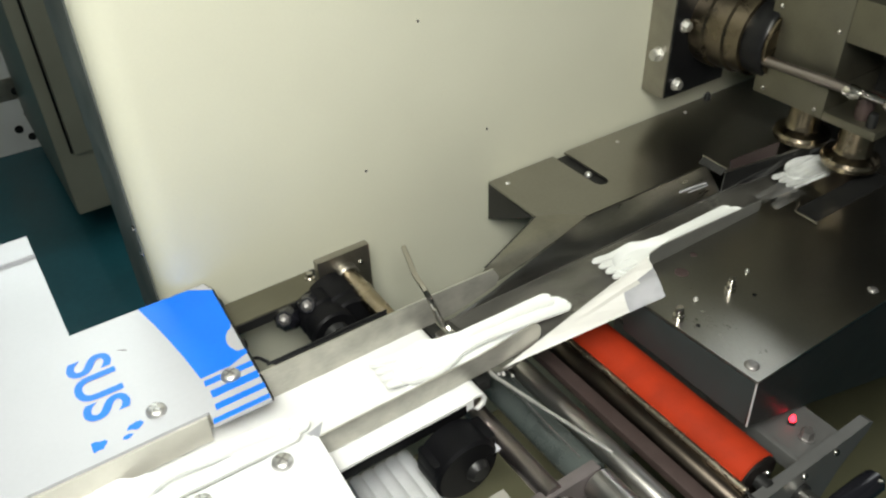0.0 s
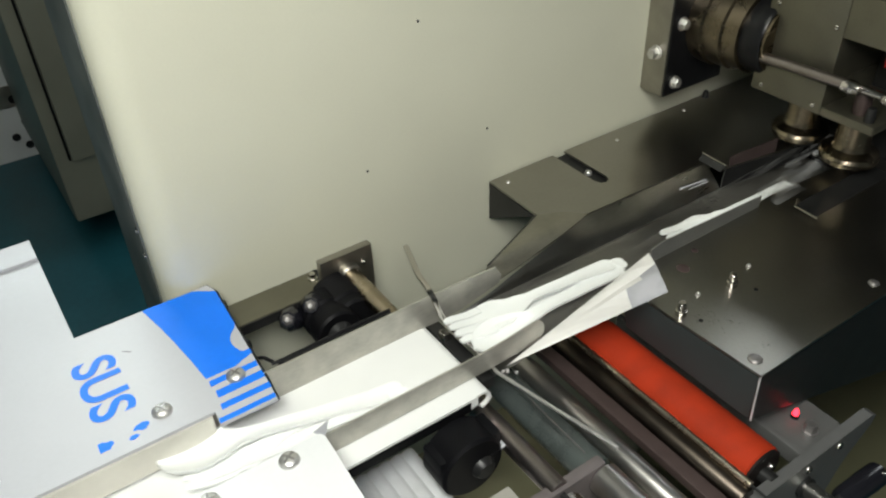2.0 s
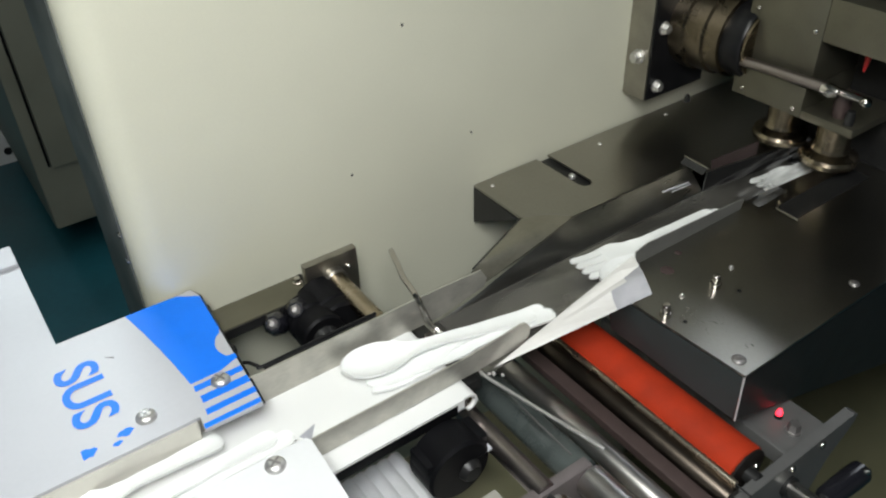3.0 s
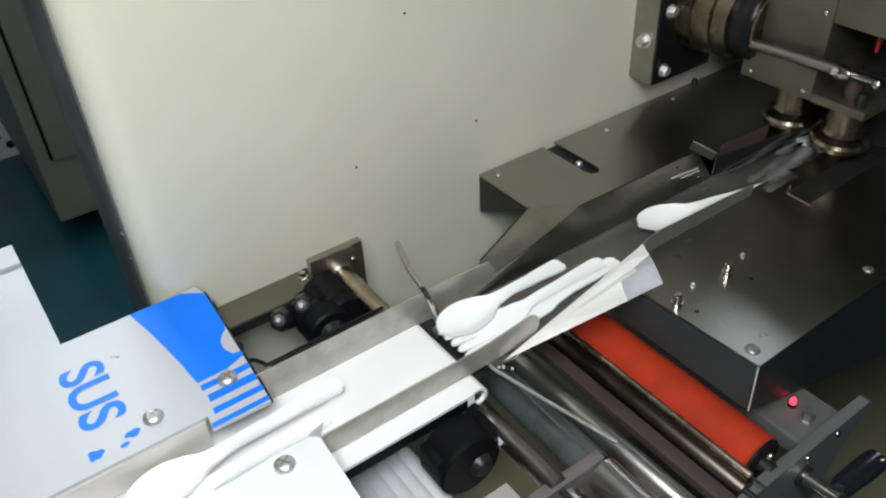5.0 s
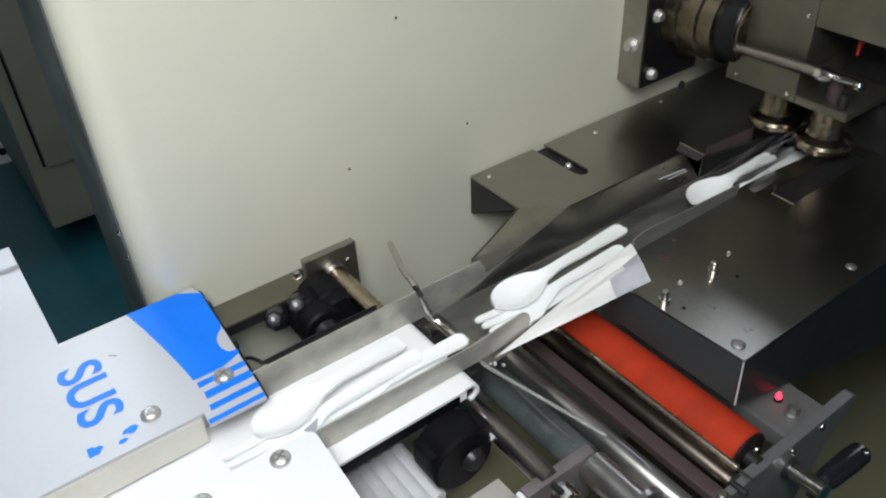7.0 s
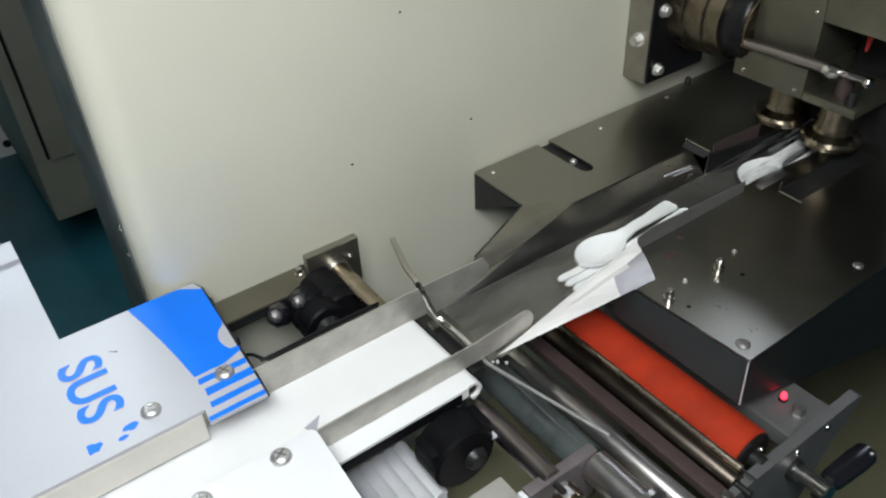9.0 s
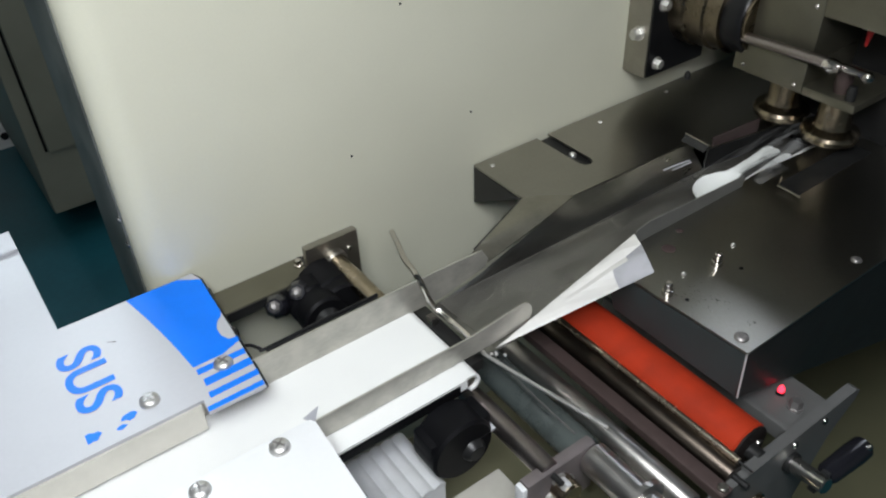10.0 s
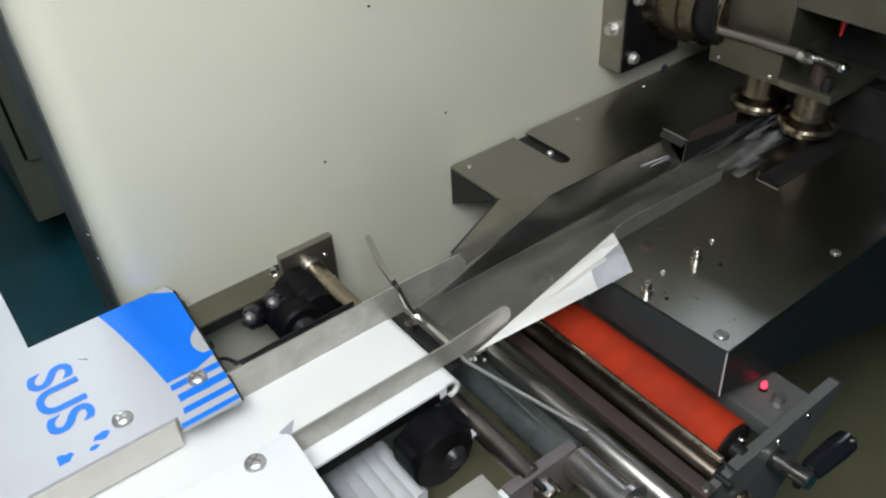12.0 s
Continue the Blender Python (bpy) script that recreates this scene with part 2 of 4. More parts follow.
def screw(parent, p, r=0.0065, h=0.004, mat=None, normal=(0, 0, 1), slot=True, name="screw"):
    """A button-head screw; the larger ones show the dark slot across the head."""
    mat = mat or SCREW
    n = Vector(normal)
    p = Vector(p)
    bm = turned(M(), p - n * 0.0005, p + n * h, [(0, r), (0.25, r), (0.5, r * 0.95), (0.75, r * 0.80), (0.92, r * 0.55), (1.0, r * 0.28)], 20)
    head = part(name, bm, mat, parent)
    if slot and r > 0.0049 and n.z > 0.9:
        a = p.x * 977.0
        u, v = Vector((math.cos(a), math.sin(a), 0)), Vector((-math.sin(a), math.cos(a), 0))
        top = p + n * (h + 0.0002)
        for d, e in ((u, v), (v, u)):
            q = [top + d * r * 0.62 * i + e * r * 0.10 * k for i, k in ((-1, -1), (1, -1), (1, 1), (-1, 1))]
            if d.cross(e).z < 0:
                q = q[::-1]
            part("slot", slab(M(), q, 0.0012), GREYSTEEL, head, "dull slot across the screw head")
    return head


def hexbolt(parent, p, r, h, normal, mat=None, name="bolt"):
    n, p = Vector(normal), Vector(p)
    bm = turned(M(), p, p + n * h, [(0, r), (0.8, r), (1, r * 0.85)], 6)
    turned(bm, p - n * 0.0004, p + n * h * 0.18, [(0, r * 1.25), (1, r * 1.25)], 18)
    return part(name, bm, mat or SCREW, parent)


# ---------------------------------------------------------------- the hall
def structure(name, bm, mat, label, category):
    return tagged(part(name, bm, mat), label, category, kind="structure")


structure("floor", box(M(), -4, 5, -3, 5, FLOOR - 0.1, FLOOR), TEAL, "dark teal painted hall floor, worn and slightly glossy", "floor")
structure("wall_north", box(M(), -4, 5, 5, 5.15, FLOOR, 2.2), WALLPAINT, "plain grey hall wall", "wall")
structure("wall_south", box(M(), -4, 5, -3.15, -3, FLOOR, 2.2), WALLPAINT, "plain grey hall wall", "wall")
structure("wall_west", box(M(), -4.15, -4, -3, 5, FLOOR, 2.2), WALLPAINT, "plain grey hall wall", "wall")
structure("wall_east", box(M(), 5, 5.15, -3, 5, FLOOR, 2.2), WALLPAINT, "plain grey hall wall", "wall")
structure("ceiling", box(M(), -4, 5, -3, 5, 2.2, 2.3), WALLPAINT, "plain grey hall ceiling", "ceiling")

# cabinet further back, with the things beside it on the floor
cab = thing("machine_cabinet", "grey-olive painted machine cabinet standing on the floor", "cabinet")
part("body", box(M(), 0.152, 1.1, 2.00, 2.9, FLOOR + 0.10, 1.1, 0.01), GREYPAINT, cab)
part("door", box(M(), 0.191, 1.05, 1.986, 1.999, -0.60, 1.0, 0.004), GREYPAINT, cab)
part("seam", box(M(), 0.184, 0.190, 1.9975, 2.0015, -0.60, 1.0), WHEELBLACK, cab, "dark door gap")
part("plinth", box(M(), 0.22, 1.08, 2.20, 2.88, FLOOR, FLOOR + 0.10), BLACK, cab)
post = thing("machine_post", "dark grey machine post in the hall's back", "post")
part("column", box(M(), -0.02, 0.13, 2.75, 2.90, FLOOR + 0.02, 1.6, 0.01), GREYPAINT, post)
part("foot_plate", box(M(), -0.05, 0.16, 2.72, 2.93, FLOOR, FLOOR + 0.02, 0.003), BLACKMETAL, post)
bracket = thing("perforated_stand", "white metal stand with bolt holes on the hall floor", "stand")
part("panel", box(M(), 0.02, 0.182, 2.665, 2.70, FLOOR, -0.42, 0.004), BRIGHTWHITE, bracket)
part("band", box(M(), 0.02, 0.184, 2.661, 2.6645, -0.70, -0.63, 0.001), DULL, bracket, "grey steel band")
for x, z in ((0.150, -0.835), (0.162, -0.755), (0.150, -0.675), (0.12, -0.80), (0.172, -0.56)):
    part("hole", turned(M(), (x, 2.6605, z), (x, 2.6595, z), [(0, 0.013), (1, 0.013)], 14), BLACK, bracket)
part("strut", box(M(), 0.188, 0.206, 2.66, 2.69, FLOOR, -0.40, 0.003), BLACKMETAL, bracket, "dark upright strut")

# ---------------------------------------------------------------- machine back panel
WALL = 0.49
panel = thing("machine_housing", "cream enamelled machine housing panel with rounded edge", "machine panel")
bm = M()
prof = [(2.8, WALL), (0.102, WALL)] + [(0.102 - 0.022 * math.sin(a), WALL + 0.022 - 0.022 * math.cos(a)) for a in (math.pi / 2 * k / 8 for k in range(1, 9))] + [(0.080, 0.60), (2.8, 0.60)]
slab(bm, [(x, y, 0.43) for x, y in prof[::-1]], 0.43 - FLOOR - 0.05)
part("sheet", bm, CREAM, panel)
part("panel_side", box(M(), 0.0785, 0.0805, 0.513, 0.598, -0.60, 0.425, 0.0006), SIDE, panel, "dark strip over the panel's side face, blotched like reflections")
part("plinth", box(M(), 0.10, 2.8, 0.50, 0.60, FLOOR, FLOOR + 0.05), BLACK, panel)
for z in (0.075, 0.052):
    screw(panel, (0.0790, 0.516, z), 0.003, 0.002, CHROME, (-1, 0, 0))
for x, z in ((0.255, 0.071), (0.374, 0.070), (0.31, 0.181)):
    part("chip", turned(M(), (x, WALL + 0.0002, z), (x + 0.0006, WALL - 0.0006, z + 0.0004), [(0, 0.0014), (1, 0.0007)], 7), BLACKMETAL, panel, "small dark chip in the enamel")

# ---------------------------------------------------------------- infeed conveyor
conv = thing("infeed_conveyor", "white flat belt infeed conveyor", "conveyor")
bm = M()
y0, y1, xr, zr, r = 0.2985, 0.383, 0.2265, -0.0075, 0.0075
loop = [(-1.4, 0.0)] + [(xr - 0.02, 0.0)] + [(xr + r * math.sin(a), zr + r * math.cos(a)) for a in (math.pi * k / 12 for k in range(13))] + [(xr - 0.006, -0.015), (-0.0001, -0.015), (-1.4, -0.015)]
inner = [(-1.4, -0.002), (xr - 0.02, -0.002)] + [(xr + (r - 0.002) * math.sin(a), zr + (r - 0.002) * math.cos(a)) for a in (math.pi * k / 12 for k in range(13))] + [(xr - 0.006, -0.013), (-0.0001, -0.013), (-1.4, -0.013)]
ring = [[(bm.verts.new((x, y + (0.013 if z < -0.0125 and x < xr - 0.004 and y == y0 else 0.0), z))) for x, z in line] for line in (loop, inner) for y in (y0, y1)]
for k in range(len(loop) - 1):
    (a, b, c, d) = (ring[0], ring[1], ring[2], ring[3])
    bm.faces.new((a[k], a[k + 1], b[k + 1], b[k]))
    bm.faces.new((c[k], d[k], d[k + 1], c[k + 1]))
    bm.faces.new((a[k], c[k], c[k + 1], a[k + 1]))
    bm.faces.new((b[k], b[k + 1], d[k + 1], d[k]))
part("belt", bm, BELT, conv, "white conveyor belt")
part("slider_bed", box(M(), -1.4, 0.224, 0.2995, 0.380, -0.0128, -0.0022), WHEELBLACK, conv, "black slider bed")
frayed = [(0.222 - 0.003 * k, 0.2972, -0.0085 + random.uniform(-0.0012, 0.0008)) for k in range(38)]
part("edge_strip", slab(M(), [(-1.4, 0.2972, 0.0002), (-1.4, 0.2972, -0.0088)] + frayed[::-1] + [(0.222, 0.2972, 0.0002)], 0.0012), BELT, conv, "frayed white belt edge")
part("bed_edge", box(M(), -1.4, 0.2160, 0.2966, 0.2982, -0.0105, -0.0020, 0.0004), WHEELBLACK, conv, "black bed edge under the belt")
part("nose_roller", rod(M(), (xr, 0.300, zr), (xr, 0.382, zr), 0.0048), CHROME, conv)
part("side_rail", box(M(), -1.4, 0.122, 0.290, 0.297, -0.07, -0.016, 0.001), BLACKMETAL, conv)
part("side_rail", box(M(), -1.4, 0.135, 0.384, 0.391, -0.07, -0.004, 0.001), BLACKMETAL, conv)
for x in (-1.2, -0.25):
    part("leg", box(M(), x, x + 0.05, 0.315, 0.365, FLOOR, -0.07, 0.003), DULL, conv)
part("bearing_block", turned(M(), (0.200, 0.272, -0.033), (0.200, 0.297, -0.033), [(0, 0.0225), (0.08, 0.0245), (1, 0.0245)], 36), WHEELBLACK, conv, "round black bearing block")
part("bearing_cap", turned(M(), (0.207, 0.267, -0.036), (0.207, 0.272, -0.036), [(0, 0.006), (0.5, 0.008), (1, 0.009)], 20), BLACKMETAL, conv)
part("bearing_arm", box(M(), 0.176, 0.226, 0.276, 0.298, -0.040, -0.017, 0.003), WHEELBLACK, conv)
part("tab", box(M(), 0.213, 0.228, 0.272, 0.284, -0.030, -0.028, 0.0005), FILMWHITE, conv)

# ribbed drive motor under the belt
motor = thing("drive_motor", "grey ribbed aluminium drive motor under the belt", "motor")
part("body", box(M(), 0.138, 0.187, 0.277, 0.331, -0.13, -0.062, 0.002), GREYFIN, motor)
for k in range(5):
    x = 0.1385 + k * 0.0096
    bm = M()
    rows = []
    for i in range(9):
        a = math.pi * i / 8
        rows.append([bm.verts.new((x + 0.0096 * i / 8, y, -0.0605 + 0.0022 * math.sin(a))) for y in (0.2765, 0.3305)] + [bm.verts.new((x + 0.0096 * i / 8, y, -0.0625)) for y in (0.3305, 0.2765)])
    for r0, r1 in zip(rows, rows[1:]):
        for c in range(4):
            bm.faces.new((r0[c], r0[(c + 1) % 4], r1[(c + 1) % 4], r1[c]))
    bm.faces.new(rows[0])
    bm.faces.new(rows[-1][::-1])
    part("rib", bm, GREYFIN, motor)
part("bracket", box(M(), 0.06, 0.205, 0.20, 0.320, -0.16, -0.131, 0.003), SKIRT, motor, "dark green-grey mounting plate")
part("support", box(M(), 0.10, 0.15, 0.25, 0.28, FLOOR, -0.158), BLACKMETAL, motor)

# guide fences along the belt
fence = thing("guide_fence", "thin stainless guide fence along the belt", "guide rail", "guide fences")
bm = M()
slab(bm, [(-1.4, 0.3765, 0.0015), (0.258, 0.3765, -0.0010), (0.3000, 0.3765, 0.0080), (0.3030, 0.3765, 0.0150), (0.2970, 0.3765, 0.0252), (0.255, 0.3765, 0.0265), (-1.4, 0.3765, 0.0265)], 0.0012)
part("strip", bm, FENCE, fence)
part("backing", box(M(), 0.118, 0.205, 0.3780, 0.3796, 0.018, 0.0272, 0.0005), BLACK, fence)
part("cord", wire(M(), smooth_path([(0.1085, 0.398, 0.022), (0.1130, 0.393, 0.024), (0.1160, 0.384, 0.0262), (0.1200, 0.3810, 0.0268), (0.170, 0.3815, 0.0270), (0.206, 0.3812, 0.0268)], 5), 0.0013, 8), BLACK, fence, "black cord along the fence")
fence2 = thing("guide_fence", "thin stainless guide fence along the belt", "guide rail", "guide fences")
bm = M()
end = [(0.283 + 0.0085 * math.sin(a), 0.312, 0.0135 + 0.0105 * -math.cos(a)) for a in (math.pi * k / 10 for k in range(11))]
slab(bm, [(-1.4, 0.312, 0.0015), (0.240, 0.312, 0.0015)] + end + [(0.255, 0.312, 0.021), (0.236, 0.312, 0.0195), (-1.4, 0.312, 0.0235)], 0.0012)
part("strip", bm, FENCE, fence2)
part("foot", box(M(), 0.108, 0.116, 0.300, 0.311, 0.001, 0.020, 0.001), DULL, fence2)
part("tape", slab(M(), [(0.110, 0.3125, 0.027), (0.116, 0.3105, 0.020), (0.121, 0.3125, 0.031)], 0.0003), FILMWHITE, fence2, "torn scrap of clear tape")

# cover plates with the printed protective film
ZP = 0.027
plate = thing("cover_plate", "steel cover plate in white protective film with blue print", "cover plate")
out = [(-1.4, 0.364), (0.068, 0.364), (0.0665, 0.352), (0.1045, 0.351), (0.106, 0.372), (0.1125, 0.478), (0.1095, 0.487), (0.0125, 0.487), (0.0125, 0.632), (-1.4, 0.632)]
part("sheet", slab(M(), flat(out, ZP), 0.0025), FILMWHITE, plate)
part("lip", box(M(), -1.4, 0.0655, 0.3625, 0.3645, 0.003, 0.0242), LIPM, plate, "bent lip in cloudy film")
part("skirt", box(M(), -1.4, 0.1085, 0.4845, 0.4868, 0.0, 0.0242), BLACKMETAL, plate)
part("standoff", box(M(), 0.070, 0.104, 0.392, 0.470, -0.02, 0.0243), BLACKMETAL, plate)
part("fold", box(M(), -1.4, 0.0125, 0.5975, 0.600, ZP, ZP + 0.003, 0.0008), FILMWHITE, plate)
part("support", box(M(), -0.30, -0.25, 0.42, 0.47, FLOOR, 0.0243), BLACKMETAL, plate)
# black outline along the plate's right and far edges
part("rim", wire(M(), [(0.1050, 0.352, ZP - 0.002), (0.1068, 0.372, ZP - 0.0018), (0.1090, 0.405, ZP - 0.0022), (0.1105, 0.440, ZP - 0.0016), (0.1130, 0.478, ZP - 0.002), (0.1100, 0.4876, ZP - 0.0018), (0.0125, 0.4876, ZP - 0.002)], 0.0013, 8), BLACK, plate, "thin black line along the plate's edges")
ZPR = ZP + 0.0004
arc = [(0.0605, 0.4868), (0.0650, 0.463), (0.0685, 0.440), (0.0713, 0.418), (0.0735, 0.394)]
circ = [(0.1165 - 0.0165 * math.sin(a), 0.4145 + 0.0175 * math.cos(a)) for a in (math.pi * k / 12 for k in range(1, 12))]
part("print", slab(M(), flat(arc + [(0.094, 0.394)] + [c for c in circ[::-1] if c[0] < 0.1085 and c[1] > 0.398] + [(0.1098, 0.434), (0.1122, 0.476), (0.098, 0.486)], ZPR), 0.0003), BLUE, plate, "blue printed field")
for k, (ya, yb, xa, xb) in enumerate(((0.3905, 0.3855, 0.0735, 0.1065), (0.3800, 0.3735, 0.0740, 0.1060), (0.3675, 0.3625, 0.0722, 0.1055), (0.3565, 0.3525, 0.0668, 0.1043))):
    part("stripe", slab(M(), flat([(xa, yb), (xb, yb), (xb + 0.0005, ya), (xa + 0.0006, ya)], ZPR), 0.0003), BLUE, plate)
part("stripe", slab(M(), flat([(0.097, 0.3995), (0.1080, 0.3985), (0.1083, 0.4035), (0.0955, 0.404)], ZPR + 0.0003), 0.0002), BLUE, plate)


def lettering(text, size, squeeze, m, parent):
    cu = bpy.data.curves.new("lettering", "FONT")
    cu.body, cu.size, cu.extrude, cu.offset = text, size, 0.0001, 0.0007
    tmp = bpy.data.objects.new("tmp_text", cu)
    scene.collection.objects.link(tmp)
    bpy.context.view_layer.update()
    me = bpy.data.meshes.new_from_object(tmp.evaluated_get(bpy.context.evaluated_depsgraph_get()))
    bpy.data.objects.remove(tmp)
    me.transform(m @ Matrix.Diagonal((squeeze, 1, 1, 1)))
    me.materials.clear()
    me.materials.append(BLUE)
    ob = new("lettering", me)
    ob.parent = parent
    return tagged(ob, "blue printed letters")


part("scratch", slab(M(), [(0.0361, 0.4530, ZP + 0.0004), (0.0408, 0.4490, ZP + 0.0004), (0.0412, 0.4496, ZP + 0.0004)], 0.0003), BROWN, plate, "short dark scratch")
lettering("SUS", 0.0385, 0.985, pose(0.0030, 0.4580, ZPR, 0, 0, -90), plate)
for cx, cy, rx, ry in ((0.0035, 0.3765, 0.0050, 0.0046), (0.0262, 0.3795, 0.0046, 0.0036), (0.0200, 0.3733, 0.0032, 0.0018)):
    ragged = [(cx + rx * k * math.cos(a), cy + ry * k * math.sin(a)) for a, k in ((2 * math.pi * i / 11, random.uniform(0.62, 1.2)) for i in range(11))]
    part("print", slab(M(), flat(ragged, ZPR), 0.0003), BLUE, plate, "worn blue print")
screw(plate, (0.0905, 0.3850, ZP))
screw(plate, (0.0408, 0.3835, ZP))
screw(plate, (-0.06, 0.388, ZP))
hexbolt(plate, (0.1095, 0.468, 0.018), 0.005, 0.006, (1, 0, 0), BLACKMETAL)
hexbolt(plate, (0.1075, 0.418, 0.018), 0.004, 0.006, (1, 0, 0), BLACKMETAL)

lid = thing("cover_plate", "plain white cover plate on the belt's front side, coloured lighter as lit", "cover plate")
part("sheet", slab(M(), flat([(-1.4, 0.10), (0.1085, 0.10), (0.1115, 0.24), (0.1150, 0.3060), (0.1130, 0.3095), (0.108, 0.3100), (-1.4, 0.3145)], ZP), 0.0025), BRIGHTWHITE, lid)
part("skirt", box(M(), 0.105, 0.108, 0.105, 0.298, -0.03, 0.0243), BLACKMETAL, lid)
part("support", box(M(), -0.30, -0.25, 0.15, 0.20, FLOOR, 0.0243), BLACKMETAL, lid)
screw(lid, (0.089, 0.3015, ZP))
screw(lid, (0.040, 0.3015, ZP))
screw(lid, (-0.06, 0.302, ZP))

# ---------------------------------------------------------------- rear bracket with rod and knobs
brk = thing("fence_bracket", "steel bracket plate with a rod that holds the fence", "bracket")
part("arm", box(M(), 0.108, 0.1875, 0.4465, 0.4735, 0.0050, 0.0120, 0.0008), OLIVESTEEL, brk, "flat olive-grey steel arm")
part("front_edge", box(M(), 0.110, 0.1870, 0.4453, 0.4463, 0.0030, 0.0112), BLACKMETAL, brk, "dark front edge")
part("plate", box(M(), 0.1880, 0.2335, 0.454, 0.461, -0.022, 0.0305, 0.001), DULL, brk, "dark steel bracket plate")
part("tie", box(M(), 0.212, 0.232, 0.461, WALL, -0.018, -0.002), DULL, brk)
part("rod", rod(M(), (0.2105, 0.466, 0.012), (0.2105, 0.379, 0.012), 0.0075), BRASS, brk, "bronze-tinted steel rod")
part("collar", turned(M(), (0.2105, 0.454, 0.012), (0.2105, 0.447, 0.012), [(0, 0.0095), (0.8, 0.0095), (1, 0.0085)], 28), DULL, brk)
for x, z in ((0.2245, 0.0165), (0.2285, -0.009), (0.1930, -0.008)):
    screw(brk, (x, 0.4535, z), 0.0022, 0.002, CHROME, (0, -1, 0))
hexbolt(brk, (0.1845, 0.464, 0.0122), 0.003, 0.005, (0, 0, 1), CHROME)
pul = thing("tension_pulley", "black plastic tension pulley behind the belt", "pulley")
part("wheel", turned(M(), (0.1770, 0.446, 0.0005), (0.1770, 0.408, 0.0005), [(0, 0.016), (0.06, 0.0180), (0.45, 0.0180), (0.5, 0.016), (0.6, 0.016), (0.65, 0.0180), (0.95, 0.0180), (1, 0.0165)], 36), WHEELBLACK, pul)
part("body", turned(M(), (0.1950, 0.4530, -0.0060), (0.1950, 0.4160, -0.0060), [(0, 0.0245), (0.7, 0.0245), (0.74, 0.0225), (0.95, 0.0225), (1, 0.0205)], 32), WHEELBLACK, pul)
part("hub", turned(M(), (0.1770, 0.408, 0.0005), (0.1770, 0.403, 0.0005), [(0, 0.010), (1, 0.008)], 20), BLACKMETAL, pul)
part("axle", rod(M(), (0.1950, 0.489, -0.0060), (0.1950, 0.4525, -0.0060), 0.006), BLACKMETAL, pul)
for x, z in ((0.1500, 0.0090), (0.1690, 0.0125)):
    kn = part("knob", turned(M(), (x + 0.0075, 0.4440, z - 0.010), (x - 0.0030, 0.4300, z + 0.0050), [(0, 0.0088), (0.30, 0.0098), (0.62, 0.0098), (0.80, 0.0086), (1, 0.0058)], 8), KNOBBLACK, pul, "glossy black faceted knob")
    # the highlight on the black knob, modelled as a small grey tip
    part("knob_highlight", turned(M(), (x - 0.0030, 0.4300, z + 0.0048), (x - 0.0042, 0.4284, z + 0.0066), [(0, 0.0046), (0.5, 0.0040), (1, 0.0018)], 6), GREYSTEEL, kn, "grey tip drawn as the knob's highlight")

# bent guide wire across the gap at the belt's end
gw = thing("guide_wire", "bent steel guide wire across the belt's end", "wire")
pts = smooth_path([(0.2565, 0.440, 0.0250), (0.2500, 0.420, 0.0256), (0.2443, 0.4032, 0.0265), (0.2405, 0.3850, 0.0280), (0.2394, 0.3745, 0.0235), (0.2422, 0.3695, 0.0100), (0.2455, 0.3645, 0.0020), (0.2485, 0.3520, -0.0015), (0.2490, 0.3340, -0.0020), (0.2476, 0.3130, -0.0015)], 6)
part("wire", wire(M(), pts, 0.0023), CHROME, gw)
part("wire_tail", wire(M(), smooth_path([(0.2476, 0.3130, -0.0015), (0.2478, 0.3045, -0.0015), (0.2583, 0.2586, -0.0022), (0.2690, 0.2132, -0.0030)], 6), 0.0014), SCREW, gw, "thin bright wire end")
part("clamp", box(M(), 0.2385, 0.2450, 0.362, 0.370, -0.010, -0.003, 0.0012), CHROME, gw)
part("cross_bar", box(M(), 0.238, 0.249, 0.314, 0.400, -0.020, -0.010, 0.001), BLACKMETAL, gw)

# ---------------------------------------------------------------- former: deck, wing, trough
ZD = 0.018
deck = thing("former_deck", "dull stainless film former deck with slot and bolts", "deck")
back = [(2.6, 0.4865), (0.4625, 0.4865), (0.4625, 0.430), (0.4605, 0.4245), (0.4555, 0.4222), (0.4505, 0.4245), (0.4485, 0.430), (0.4485, 0.4865), (0.374, 0.4865), (0.374, 0.420), (0.410, 0.3955), (0.552, 0.3925), (0.556, 0.3745), (0.64, 0.3620), (2.6, 0.3620)]
part("sheet", slab(M(), flat(back, ZD), 0.002), DECK, deck)
front = [(0.371, 0.190), (2.6, 0.190), (2.6, 0.316), (0.64, 0.316), (0.556, 0.322), (0.400, 0.318), (0.3665, 0.285)]
part("sheet", slab(M(), flat(front, ZD), 0.002), DECK, deck)
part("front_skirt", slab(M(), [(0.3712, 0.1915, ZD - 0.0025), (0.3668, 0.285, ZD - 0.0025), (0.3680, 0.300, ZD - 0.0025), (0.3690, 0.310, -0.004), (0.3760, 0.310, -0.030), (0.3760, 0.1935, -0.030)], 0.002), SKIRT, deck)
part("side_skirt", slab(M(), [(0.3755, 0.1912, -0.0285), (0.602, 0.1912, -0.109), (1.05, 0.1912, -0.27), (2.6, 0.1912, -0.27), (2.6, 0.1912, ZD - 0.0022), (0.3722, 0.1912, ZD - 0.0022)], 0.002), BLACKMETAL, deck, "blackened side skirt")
part("corner_edge", wire(M(), [(0.3715, 0.1905, ZD - 0.002), (0.3755, 0.1912, -0.029)], 0.0007, 8), GREYFIN, deck)
